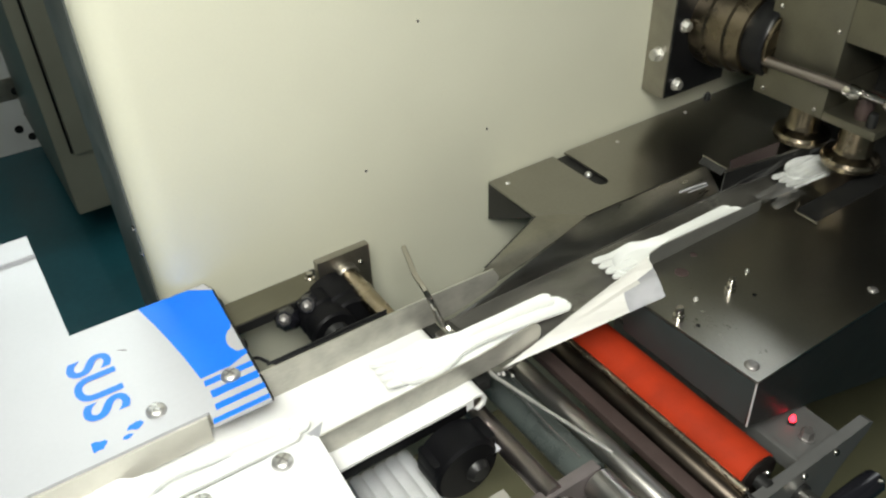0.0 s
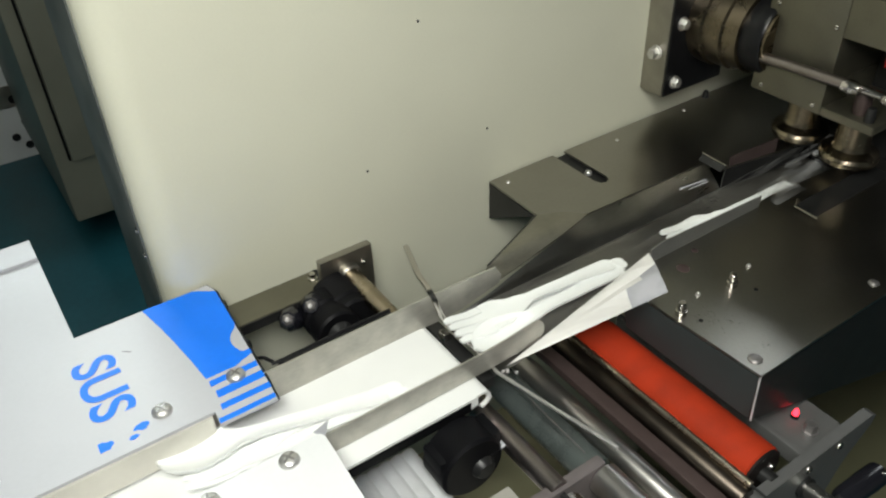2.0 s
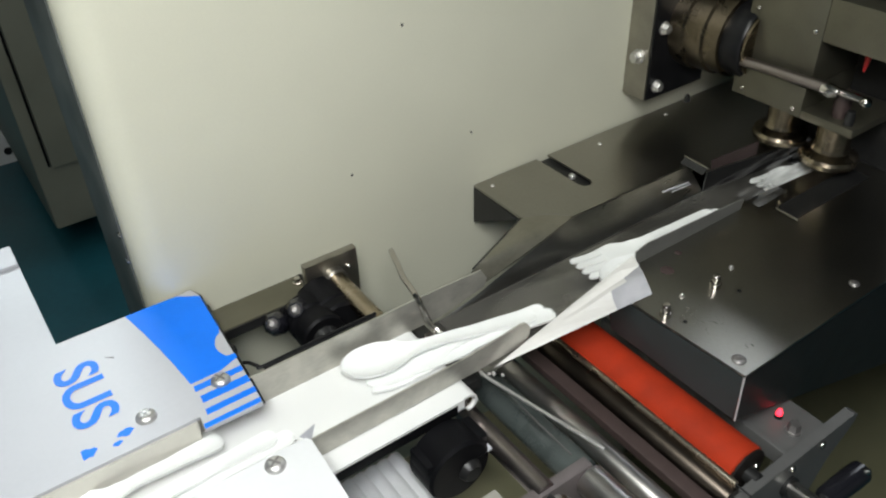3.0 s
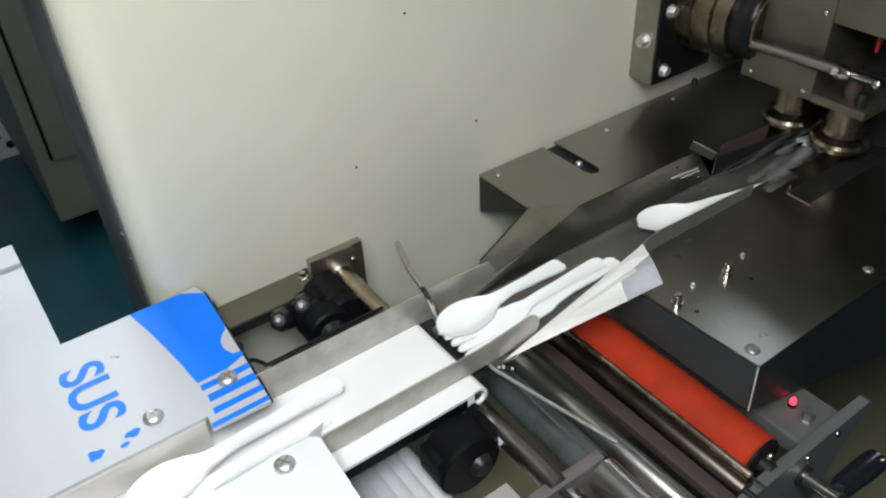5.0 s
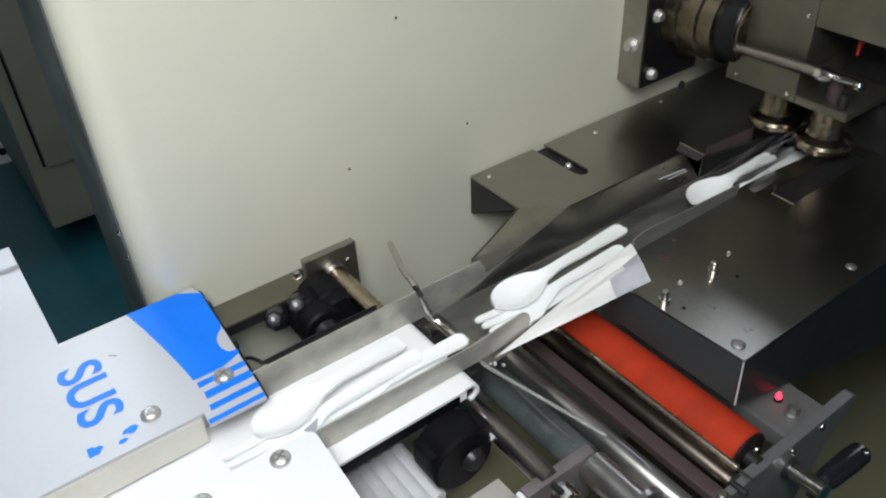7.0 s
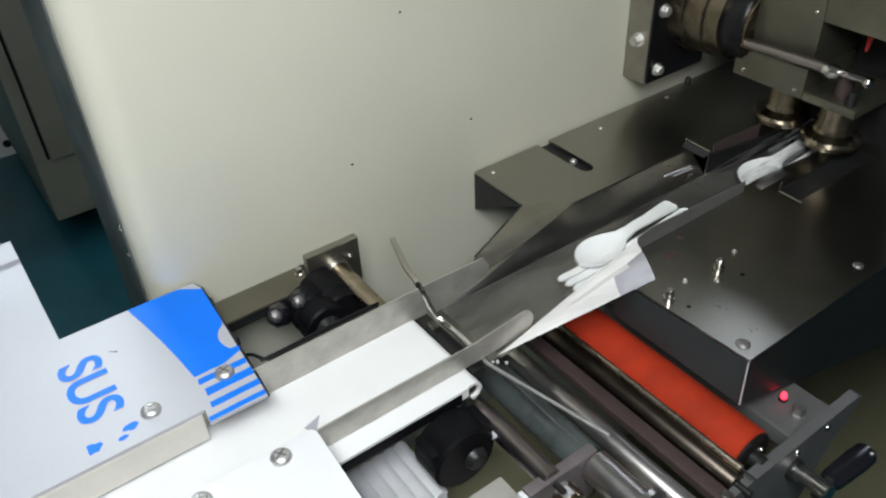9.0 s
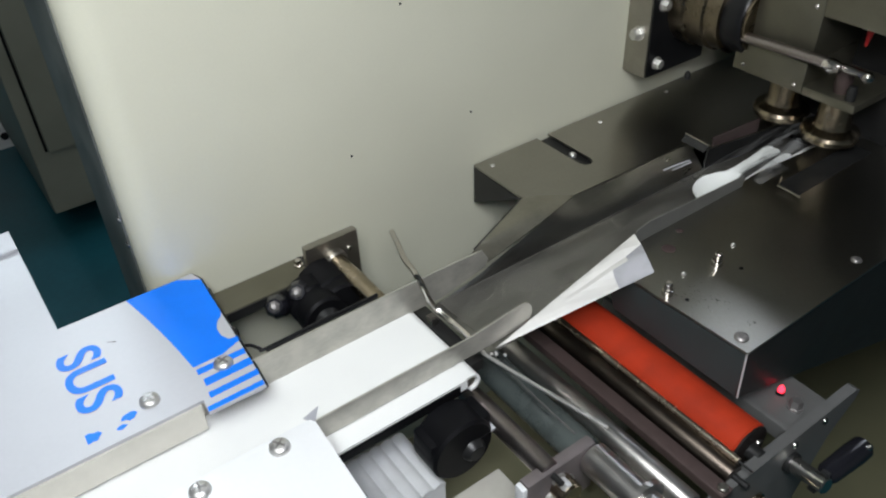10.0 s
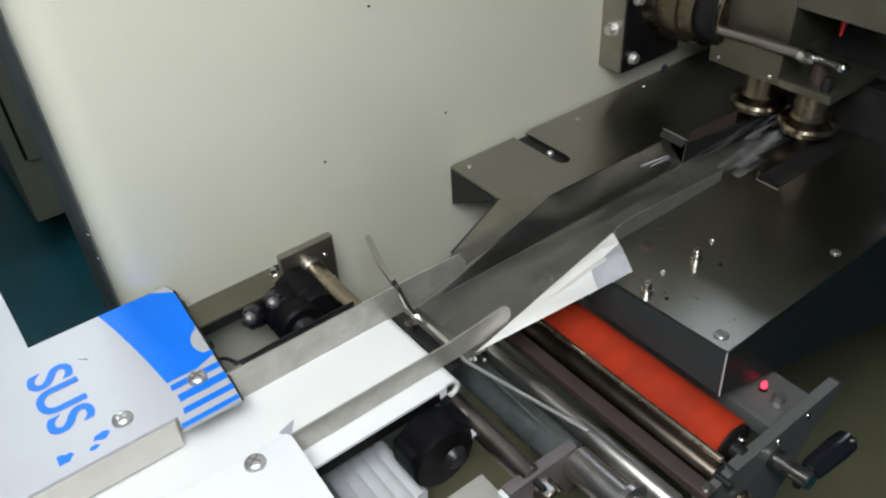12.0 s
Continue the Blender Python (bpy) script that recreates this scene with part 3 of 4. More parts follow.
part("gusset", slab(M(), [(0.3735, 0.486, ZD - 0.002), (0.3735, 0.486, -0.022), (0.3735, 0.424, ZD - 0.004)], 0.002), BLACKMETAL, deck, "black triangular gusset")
part("slot_shadow_tray", box(M(), 0.446, 0.466, 0.420, 0.4865, 0.001, 0.0135), BLACKMETAL, deck)
screw(deck, (0.4575, 0.447, 0.0135), 0.0035, 0.004)
# wing that runs from the deck down to the fence
outer = smooth_path([(0.3742, 0.4200, ZD - 0.0004), (0.340, 0.4030, 0.0212), (0.306, 0.3865, 0.0246), (0.2895, 0.3788, 0.0258)], 6)
inner_edge = smooth_path([(0.4095, 0.3955, ZD - 0.0004), (0.366, 0.3840, 0.0185), (0.3110, 0.3768, 0.0135), (0.2920, 0.3790, 0.0085)], 6)
bm = M()
rows = []
for a, b in zip(outer, inner_edge):
    line = [a.lerp(b, q / 6) + Vector((0, 0, 0.0022 * math.sin(math.pi * q / 6))) for q in range(7)]
    rows.append([bm.verts.new(p) for p in line] + [bm.verts.new(p - Vector((0, 0, 0.0010))) for p in line[::-1]])
for r0, r1 in zip(rows, rows[1:]):
    for k in range(14):
        bm.faces.new((r0[k], r0[(k + 1) % 14], r1[(k + 1) % 14], r1[k]))
bm.faces.new(rows[0])
bm.faces.new(rows[-1][::-1])
part("wing", bm, WING, deck, "tapering stainless wing")
# dark wire: sheet edge and gap shadow drawn as one line
part("wing_edge", wire(M(), [p + Vector((-0.0006, 0.0006, -0.0006)) for p in outer[:-2]], 0.0010, 8), BLACKMETAL, deck, "dark line for the wing's edge and the shadow in its gap")
for x, y in ((0.3865, 0.475), (0.516, 0.471), (0.612, 0.474)):
    screw(deck, (x, y, ZD), 0.0022, 0.0014)
screw(deck, (0.380, 0.202, ZD), 0.0050, 0.0022, GREYSTEEL)
screw(deck, (0.513, 0.202, ZD), 0.0040, 0.002, GREYSTEEL)
screw(deck, (0.652, 0.481, ZD), 0.0035, 0.008, BLACKMETAL)
for x, y in ((0.375, 0.262), (0.429, 0.262)):
    p = part("stud", turned(M(), (x, y, ZD), (x, y, ZD + 0.011), [(0, 0.0042), (0.35, 0.0042), (0.38, 0.003), (0.9, 0.003), (1, 0.0022)], 16), CHROME, deck, "short threaded stud")
for x, y in ((0.4005, 0.2690), (0.4565, 0.2690)):
    screw(deck, (x, y, ZD), 0.0018, 0.003)
for x, y in ((0.381, 0.249), (0.439, 0.248), (0.4015, 0.315)):
    part("hole", turned(M(), (x, y, ZD), (x, y, ZD + 0.0004), [(0, 0.0016), (1, 0.0016)], 10), BLACK, deck)
for x, y, r in ((0.416, 0.297, 0.0055), (0.440, 0.307, 0.003)):
    part("rust_spot", turned(M(), (x, y, ZD), (x, y, ZD + 0.0003), [(0, r), (1, r * 0.8)], 14), BROWN, deck, "brown rust spot")

trough = thing("former_trough", "dark stainless folding trough between belt and wheels", "trough")
part("bottom", slab(M(), [(0.2495, 0.308, -0.002), (0.420, 0.320, -0.002), (0.66, 0.318, -0.001), (0.66, 0.372, -0.001), (0.424, 0.372, -0.002), (0.2495, 0.3745, -0.002)], 0.0015), TROUGH, trough)
bm = M()
crest = smooth_path([(0.2585, 0.3737, -0.0012), (0.2905, 0.3740, 0.0052), (0.3105, 0.3746, 0.0116), (0.366, 0.3836, 0.0172), (0.411, 0.3952, 0.0167), (0.480, 0.3940, 0.0166), (0.552, 0.3925, 0.0165)], 8)
rows = []
for c in crest:
    foot = Vector((c.x, 0.3735, -0.0018))
    rows.append([bm.verts.new(foot.lerp(c, q / 5) + Vector((0, -0.0016 * math.sin(math.pi * q / 5), 0))) for q in range(6)])
for r0, r1 in zip(rows, rows[1:]):
    for k in range(5):
        bm.faces.new((r0[k], r0[k + 1], r1[k + 1], r1[k]))
part("far_side", bm, TROUGH, trough)
part("far_side", slab(M(), [(0.5522, 0.3722, -0.0018), (0.66, 0.3590, -0.0018), (0.66, 0.3600, 0.0165), (0.556, 0.3740, 0.0165)], 0.0012), BLACKMETAL, trough)
part("near_side", slab(M(), [(0.529, 0.3185, 0.0), (0.405, 0.3185, 0.0), (0.400, 0.3170, 0.0310), (0.412, 0.3165, 0.0345), (0.529, 0.3170, 0.0290)], 0.0010), STRIP, trough, "thin grey stainless side strip")
part("guide_tab", slab(M(), [(0.548, 0.399, ZD), (0.546, 0.372, ZD + 0.001), (0.5515, 0.371, ZD + 0.006), (0.5525, 0.398, ZD + 0.006)], 0.001), BLACKMETAL, trough)
part("tab_edge", wire(M(), [(0.5525, 0.399, ZD + 0.0065), (0.5512, 0.370, ZD + 0.0065)], 0.0008, 8), STEEL, trough)
part("guide_tab", slab(M(), [(0.562, 0.374, ZD - 0.002), (0.615, 0.366, ZD), (0.615, 0.366, ZD + 0.014), (0.560, 0.374, ZD + 0.010)], 0.001), BROWN, trough)
# the deck's dark reflection here is laid on as a flush black patch
part("dark_reflection", box(M(), 0.553, 0.66, 0.279, 0.300, ZD - 0.001, ZD + 0.0004), BLACKMETAL, trough, "black patch drawn as a dark reflection on the deck")
part("exit_clip", wire(M(), [(0.560, 0.302, ZD + 0.003), (0.549, 0.296, ZD + 0.003), (0.548, 0.275, ZD + 0.003)], 0.0009, 8), STEEL, trough)

web = thing("film_web", "clear plastic wrapping film folded round the cutlery", "plastic film")
bm = M()
rows = []
tip, far, near = Vector((0.2555, 0.3085, 0.0005)), Vector((0.400, 0.3185, 0.0270)), Vector((0.371, 0.2730, 0.0330))
for i in range(10):
    s = i / 9
    row = []
    for k in range(7):
        q = k / 6
        jig = 0.0 if k in (0, 6) else random.uniform(-0.0026, 0.0026) * s * s * (i < 9)
        row.append(bm.verts.new(tip.lerp(far.lerp(near, q), s) + Vector((0, 0, 0.0020 * s * math.sin(math.pi * q) + jig))))
    rows.append(row)
end_bm = M()
torn = [[end_bm.verts.new(v.co) for v in r] for r in rows[-3:]]
for r0, r1, k in [(r0, r1, k) for r0, r1 in zip(rows, rows[1:]) for k in range(6)]:
    late = rows.index(r1) - (len(rows) - 3)
    if late >= 1 and k + late >= 4:
        continue
    bm.faces.new((r0[k], r0[k + 1], r1[k + 1]))
    bm.faces.new((r0[k], r1[k + 1], r1[k]))
for late in (1, 2):
    for k in range(6):
        if k + late >= 4:
            r0, r1 = torn[late - 1], torn[late]
            end_bm.faces.new((r0[k], r0[k + 1], r1[k + 1], r1[k]))
for b in (bm, end_bm):
    bmesh.ops.delete(b, geom=[v for v in b.verts if not v.link_faces], context="VERTS")
flap = part("flap", bm, FILMEDGE, web, "crinkled white film edge folded outwards")
for p in flap.data.polygons:
    p.use_smooth = p.index % 3 == 0
part("flap_end", end_bm, FILMEND, web, "thin grey film end")
bm = M()
rows = []
for i in range(11):
    s = i / 10
    row = []
    for k in range(9):
        q = k / 8
        p = Vector((0.2525, 0.3075, -0.0040)).lerp(Vector((0.2525, 0.3720, -0.0040)), q).lerp(Vector((0.2800, 0.2460, -0.0600)).lerp(Vector((0.2800, 0.3720, -0.0600)), q), s)
        p += Vector((0.0012 * math.sin(6 * q + 9 * s), 0, 0.0010 * math.sin(8 * s + 4 * q)))
        row.append(bm.verts.new(p))
    rows.append(row)
for r0, r1 in zip(rows, rows[1:]):
    for k in range(8):
        bm.faces.new((r0[k], r0[k + 1], r1[k + 1], r1[k]))
# light seam on the film, drawn as a thin pale wire
part("crease", wire(M(), [(0.2675, 0.3090, -0.030), (0.2672, 0.2720, -0.0315), (0.2660, 0.2370, -0.030)], 0.0006, 6), GREYSTEEL, web, "pale line drawn for a film crease and its glint")
part("rising_web", bm, FILMGREY, web, "smoky clear film rising from the rollers")
part("floor_web", slab(M(), [(0.2530, 0.3725, 0.0002), (0.2550, 0.3095, 0.0002), (0.420, 0.3205, 0.0002), (0.655, 0.3185, 0.0004), (0.655, 0.3600, 0.0004), (0.550, 0.3715, 0.0002)], 0.0001), FILMDARK, web, "smoky film lying in the trough")
for x, y, h in ((0.2490, 0.3062, 0.0035), (0.2512, 0.3040, 0.0050), (0.2555, 0.2995, 0.0040)):
    part("scrap", slab(M(), [(x, y, -0.001), (x + 0.0022, y - 0.0008, -0.001), (x + 0.0012, y - 0.0014, h - 0.002), (x - 0.0004, y - 0.0004, h - 0.001)], 0.0002), FILMEDGE, web, "crumpled shred of film")
bm = M()
rows = []
for i in range(13):
    s = i / 12
    x = 0.43 + 0.23 * s
    row = []
    for k in range(9):
        q = k / 8
        y = 0.3700 - 0.002 * s + (0.345 - 0.3700) * q * min(1.0, 0.05 + 1.6 * s)
        z = 0.002 + (0.003 + 0.030 * s) * q ** 0.6 + 0.0008 * math.sin(31 * s + 5 * q)
        row.append(bm.verts.new((x, y, z)))
    rows.append(row)
for r0, r1 in zip(rows, rows[1:]):
    for k in range(8):
        bm.faces.new((r0[k], r0[k + 1], r1[k + 1], r1[k]))
part("far_fold", bm, FILM, web)
bm = M()
rows = []
for i in range(13):
    s = i / 12
    x = 0.54 + 0.12 * s
    row = []
    for k in range(9):
        q = k / 8
        y = 0.3190 + (0.344 - 0.3190) * q * min(1.0, 0.05 + 1.8 * s)
        z = 0.002 + (0.014 + 0.016 * s) * q ** 0.6 + 0.0008 * math.sin(23 * s + 5 * q)
        row.append(bm.verts.new((x, y, z)))
    rows.append(row)
for r0, r1 in zip(rows, rows[1:]):
    for k in range(8):
        bm.faces.new((r0[k], r0[k + 1], r1[k + 1], r1[k]))
part("near_fold", bm, FILM, web)
# bright glints on the film, drawn as short pale wires
for (x0, y0c, z0), (x1, y1c, z1), r in (((0.4960, 0.3735, 0.0195), (0.5240, 0.3692, 0.0205), 0.0012), ((0.502, 0.3685, 0.0195), (0.522, 0.3655, 0.0210), 0.0008)):
    part("crease", wire(M(), [(x0, y0c, z0), ((x0 + x1) / 2, (y0c + y1c) / 2 - 0.0006, (z0 + z1) / 2 + 0.0008), (x1, y1c, z1)], r * 0.7, 8), FILMEND, web, "pale line drawn for a film crease and its glint")
# puckered film where the tube closes before the wheels
bm = M()
rows = []
for i in range(9):
    row = []
    for k in range(9):
        x, y = 0.542 + 0.040 * i / 8, 0.3080 + 0.026 * k / 8
        rim = min(i, 8 - i, k, 8 - k) / 4
        row.append(bm.verts.new((x, y, ZD + 0.0012 + 0.0035 * rim + random.uniform(-0.0016, 0.0016) * min(1, rim * 2))))
    rows.append(row)
for r0, r1 in zip(rows, rows[1:]):
    for k in range(8):
        bm.faces.new((r0[k], r0[k + 1], r1[k + 1], r1[k]))
part("pucker", bm, FILM, web, "puckered clear film before the wheels")

# ---------------------------------------------------------------- film rollers
def roller(name, label, x, z, r, mat, ya=0.163, yb=0.36, profile=None):
    t = thing(name, label, "roller")
    part("sleeve", turned(M(), (x, ya, z), (x, yb, z), profile or [(0, r * 0.93), (0.006, r), (0.994, r), (1, r * 0.93)], 40), mat, t)
    part("axle", rod(M(), (x, ya - 0.012, z), (x, yb + 0.010, z), r * 0.3), BLACKMETAL, t)
    return t


redr = roller("feed_roller", "orange-red rubber film feed roller", 0.364, -0.052, 0.0195, RED, 0.169)
# the shaded gap beside the roller, filled with a dark disc
part("gap_disc", turned(M(), (0.364, 0.1688, -0.052), (0.364, 0.1665, -0.052), [(0, 0.0186), (0.7, 0.0186), (1, 0.017)], 32), GAPDARK, redr, "dark disc drawn for the gap at the roller's end")
screw(redr, (0.372, 0.1663, -0.050), 0.003, 0.003, CHROME, (0, -1, 0))
# golden highlight line of the idle roller, added as a thin rod
roller("highlight_rod", "thin golden rod drawn as the idle roller's highlight", 0.3402, -0.0385, 0.0026, GOLDGLINT, 0.160, 0.36)
roller("idle_roller", "dark polished idle roller", 0.3350, -0.0480, 0.0085, DARKCHROME, 0.158, 0.36)
bar = thing("film_bar", "flat brown film guide bar", "bar")
part("bar", box(M(), 0.3130, 0.3245, 0.150, 0.365, -0.052, -0.044, 0.0015), BROWN, bar)
for y in (0.1515, 0.357):
    part("end_bolt", turned(M(), (0.3188, y + 0.003, -0.0442), (0.3188, y + 0.003, -0.0415), [(0, 0.0036), (0.7, 0.0036), (1, 0.0028)], 12), DULL, bar)
roller("guide_roller", "polished steel film guide roller", 0.2960, -0.0480, 0.0082, SATIN, 0.160, 0.36)
roller("guide_roller", "dark steel film guide roller", 0.2770, -0.058, 0.0130, WRAPPED, 0.235, 0.36)
roller("drive_shaft", "polished steel drive shaft under the belt", 0.2330, -0.032, 0.0078, SHAFT, 0.225, 0.330)
roller("nip_roller", "short polished steel nip roller with flange", 0.2680, -0.040, 0.0115, SATIN, 0.165, 0.222,
       [(0, 0.010), (0.02, 0.0115), (0.16, 0.0115), (0.17, 0.017), (0.24, 0.017), (0.25, 0.0115), (0.98, 0.0115), (1, 0.010)])

# near side frames
sb = thing("shaft_bracket", "steel bearing bracket at the shaft's end", "bracket")
part("bar", box(M(), 0.212, 0.271, 0.222, 0.231, -0.075, -0.028, 0.002), MAUVE, sb)
part("lug", box(M(), 0.2075, 0.2118, 0.2215, 0.2300, -0.052, -0.0285, 0.0018), BRIGHTWHITE, sb, "white rounded end lug")
for x, z in ((0.238, -0.040), (0.246, -0.048), (0.232, -0.054)):
    hexbolt(sb, (x, 0.2218, z), 0.0042, 0.010, (0, -1, 0))
part("nut", turned(M(), (0.240, 0.222, -0.047), (0.240, 0.210, -0.047), [(0, 0.009), (0.9, 0.009), (1, 0.008)], 22), BRASS, sb)
part("foot", box(M(), 0.225, 0.26, 0.222, 0.231, FLOOR, -0.075), BLACKMETAL, sb)
blk = thing("side_block", "grey painted metal block beside the motor", "block")
part("body", box(M(), 0.1885, 0.2370, 0.16, 0.2815, -0.125, -0.090, 0.002), LIPM, blk)
part("foot", box(M(), 0.206, 0.222, 0.20, 0.22, FLOOR, -0.124), BLACKMETAL, blk)

fr = thing("roller_stand", "grey steel roller side frame plate", "frame plate")
part("plate", slab(M(), [(0.318, 0.152, -0.048), (0.312, 0.152, -0.056), (0.312, 0.152, -0.20), (0.40, 0.152, -0.20), (0.447, 0.152, -0.085), (0.470, 0.152, -0.060), (0.472, 0.152, -0.052), (0.466, 0.152, -0.048)], 0.008), PLATEGREY, fr)
part("leg", box(M(), 0.33, 0.37, 0.1525, 0.1595, FLOOR, -0.199), BLACKMETAL, fr)
for x, z in ((0.395, -0.056), (0.43, -0.056)):
    screw(fr, (x, 0.1518, z), 0.003, 0.002, CHROME, (0, -1, 0))
cr = thing("crank", "small steel crank with black handle", "crank")
part("shaft", rod(M(), (0.3960, 0.152, -0.0745), (0.3930, 0.122, -0.0690), 0.0062), SHINE, cr, "polished steel crank shaft")
part("collar", turned(M(), (0.3960, 0.1515, -0.0745), (0.3957, 0.1480, -0.0738), [(0, 0.0085), (1, 0.0080)], 20), BLACKMETAL, cr)
part("arm", box(M(), 0.3900, 0.4080, 0.1265, 0.1330, -0.0810, -0.0700, 0.002), BLACKMETAL, cr)
grip = part("handle", turned(M(), (0.4050, 0.130, -0.0760), (0.4540, 0.1290, -0.0790), [(0, 0.006), (0.1, 0.0080), (0.7, 0.0090), (0.93, 0.0086), (1, 0.005)], 24), KNOBBLACK, cr, "black plastic handle grip")
part("end_screw", turned(M(), (0.4480, 0.1250, -0.0725), (0.4490, 0.1228, -0.0703), [(0, 0.0030), (1, 0.0018)], 12), CHROME, grip, "bright screw in the grip")
hexbolt(cr, (0.360, 0.150, -0.088), 0.006, 0.010, (0, -1, 0), BRASS)

part("cross_plate", box(M(), 0.190, 0.345, 0.165, 0.372, -0.135, -0.130), OLIVE, fr, "olive enamelled cross plate")
sens = thing("sensor_bracket", "grey sheet bracket with lit red sensor lamp", "sensor bracket")
part("sheet", slab(M(), flat([(0.4085, 0.160), (0.452, 0.160), (0.452, 0.205), (0.4085, 0.330)], -0.060), 0.002), PLATEGREY, sens)
part("edge", box(M(), 0.4030, 0.4080, 0.160, 0.345, -0.072, -0.058, 0.0008), PLATEGREY, sens)
part("lamp", turned(M(), (0.4312, 0.1885, -0.060), (0.4312, 0.1885, -0.0525), [(0, 0.0023), (0.6, 0.0023), (1, 0.0012)], 16), LED, sens, "glowing red indicator lamp")
part("holder", turned(M(), (0.4312, 0.1885, -0.061), (0.4312, 0.1885, -0.0575), [(0, 0.0036), (1, 0.0030)], 16), BLACK, sens)
hexbolt(sens, (0.428, 0.1735, -0.060), 0.0046, 0.008, (0, 0, 1), GREYSTEEL)

# ---------------------------------------------------------------- sealing wheel unit
unit = thing("fin_wheel_unit", "steel fin sealing unit with two bronze wheels", "sealing unit")
part("wall_block", box(M(), 0.560, 0.585, 0.4622, WALL, 0.053, 0.22, 0.0012), DULL, unit)
# thin black sheet added only to darken the block's unlit front face
part("dark_face_sheet", box(M(), 0.5605, 0.640, 0.4600, 0.4618, 0.054, 0.22, 0.0005), BLACK, unit)
part("wall_block", box(M(), 0.5855, 0.640, 0.4660, WALL, 0.053, 0.22, 0.0012), BLACKMETAL, unit)
part("housing", turned(M(), (0.622, 0.466, 0.119), (0.622, 0.385, 0.119), [(0, 0.043), (0.25, 0.043), (0.27, 0.0405), (0.50, 0.0405), (0.52, 0.038), (0.70, 0.038), (0.72, 0.032), (1, 0.032)], 40), DARKBRASS, unit, "bronze-toned bearing housing")
part("collar", turned(M(), (0.622, 0.412, 0.119), (0.622, 0.388, 0.119), [(0, 0.0335), (0.1, 0.035), (0.9, 0.035), (1, 0.0335)], 36), BLACK, unit, "black clamping collar")
hexbolt(unit, (0.5600, 0.4745, 0.0945), 0.0055, 0.008, (-1, 0, 0))
hexbolt(unit, (0.573, 0.4600, 0.066), 0.0050, 0.006, (0, -1, 0))
hexbolt(unit, (0.573, 0.4600, 0.123), 0.0050, 0.006, (0, -1, 0))
part("gearbox", box(M(), 0.600, 0.700, 0.326, 0.396, 0.077, 0.104, 0.0012), GEAR, unit, "lower gear housing")
part("gearbox", box(M(), 0.604, 0.700, 0.326, 0.396, 0.1045, 0.180, 0.0012), GEAR, unit, "upper gear housing")
part("arm", box(M(), 0.604, 0.700, 0.230, 0.3258, 0.144, 0.180, 0.0012), GEAR, unit)
part("ledge", box(M(), 0.600, 0.670, 0.278, 0.3258, 0.077, 0.0845, 0.0010), GEAR, unit)
part("rear_housing", box(M(), 0.672, 0.720, 0.225, 0.3258, 0.078, 0.1435), BLACKMETAL, unit)
part("tie_rod", rod(M(), (0.596, 0.402, 0.1085), (0.596, 0.306, 0.1130), 0.0046), SHAFT, unit, "brownish steel tie rod")
part("tie_end", turned(M(), (0.596, 0.310, 0.112), (0.596, 0.296, 0.112), [(0, 0.0052), (0.5, 0.006), (1, 0.004)], 12), CHROME, unit)
part("tie_end", turned(M(), (0.596, 0.404, 0.1085), (0.596, 0.396, 0.1085), [(0, 0.004), (0.5, 0.0062), (1, 0.005)], 12), CHROME, unit)
part("link", rod(M(), (0.604, 0.300, 0.110), (0.606, 0.276, 0.109), 0.0032), CHROME, unit)
part("link_joint", turned(M(), (0.605, 0.2775, 0.112), (0.605, 0.2775, 0.1045), [(0, 0.003), (0.3, 0.0048), (0.7, 0.0048), (1, 0.003)], 12), CHROME, unit)
part("link_joint", turned(M(), (0.607, 0.287, 0.0965), (0.607, 0.287, 0.0845), [(0, 0.0034), (0.4, 0.0042), (1, 0.0042)], 12), BLACKMETAL, unit)
part("spring", turned(M(), (0.615, 0.300, 0.0845), (0.615, 0.300, 0.106), [(0, 0.006), (0.2, 0.007), (0.8, 0.007), (1, 0.006)], 16), BROWN, unit)
part("pointer", turned(M(), (0.630, 0.297, 0.143), (0.627, 0.297, 0.122), [(0, 0.004), (1, 0.001)], 10), REDPLASTIC, unit, "small red pointer")
for y, z in ((0.386, 0.083), (0.334, 0.083)):
    screw(unit, (0.5998, y, z), 0.0022, 0.001, CHROME, (-1, 0, 0))
for y, z in ((0.388, 0.155), (0.333, 0.150)):
    screw(unit, (0.6038, y, z), 0.0022, 0.001, CHROME, (-1, 0, 0))
for x, y in ((0.646, 0.366), (0.641, 0.312)):
    w = part("wheel", turned(M(), (x, y, 0.027), (x, y, 0.077), [(0, 0.018), (0.03, 0.0245), (0.12, 0.0255), (0.18, 0.0240), (0.26, 0.0165), (0.35, 0.0150), (0.98, 0.0150), (1, 0.013)], 40), BRASS, unit, "bronze-toned sealing wheel with flared rim")
    part("spindle", rod(M(), (x, y, 0.0185), (x, y, 0.0268), 0.006), CHROME, w)
up = thing("drive_housing", "black drive housing above the sealing unit", "housing")
part("body", box(M(), 0.622, 0.80, 0.20, 0.455, 0.1815, 0.208, 0.003), BLACKMETAL, up)
part("cap", box(M(), 0.618, 0.804, 0.196, 0.459, 0.2082, 0.214, 0.001), GEAR, up)
part("hanger", box(M(), 0.66, 0.78, 0.4552, WALL, 0.184, 0.206), BLACKMETAL, up)
cov = thing("tunnel_cover", "black metal tunnel cover behind the wheels", "cover")
part("top", box(M(), 0.678, 2.6, 0.195, 0.400, 0.060, 0.064, 0.001), BLACKMETAL, cov)
part("side", box(M(), 0.678, 2.6, 0.195, 0.199, ZD, 0.060), BLACKMETAL, cov)
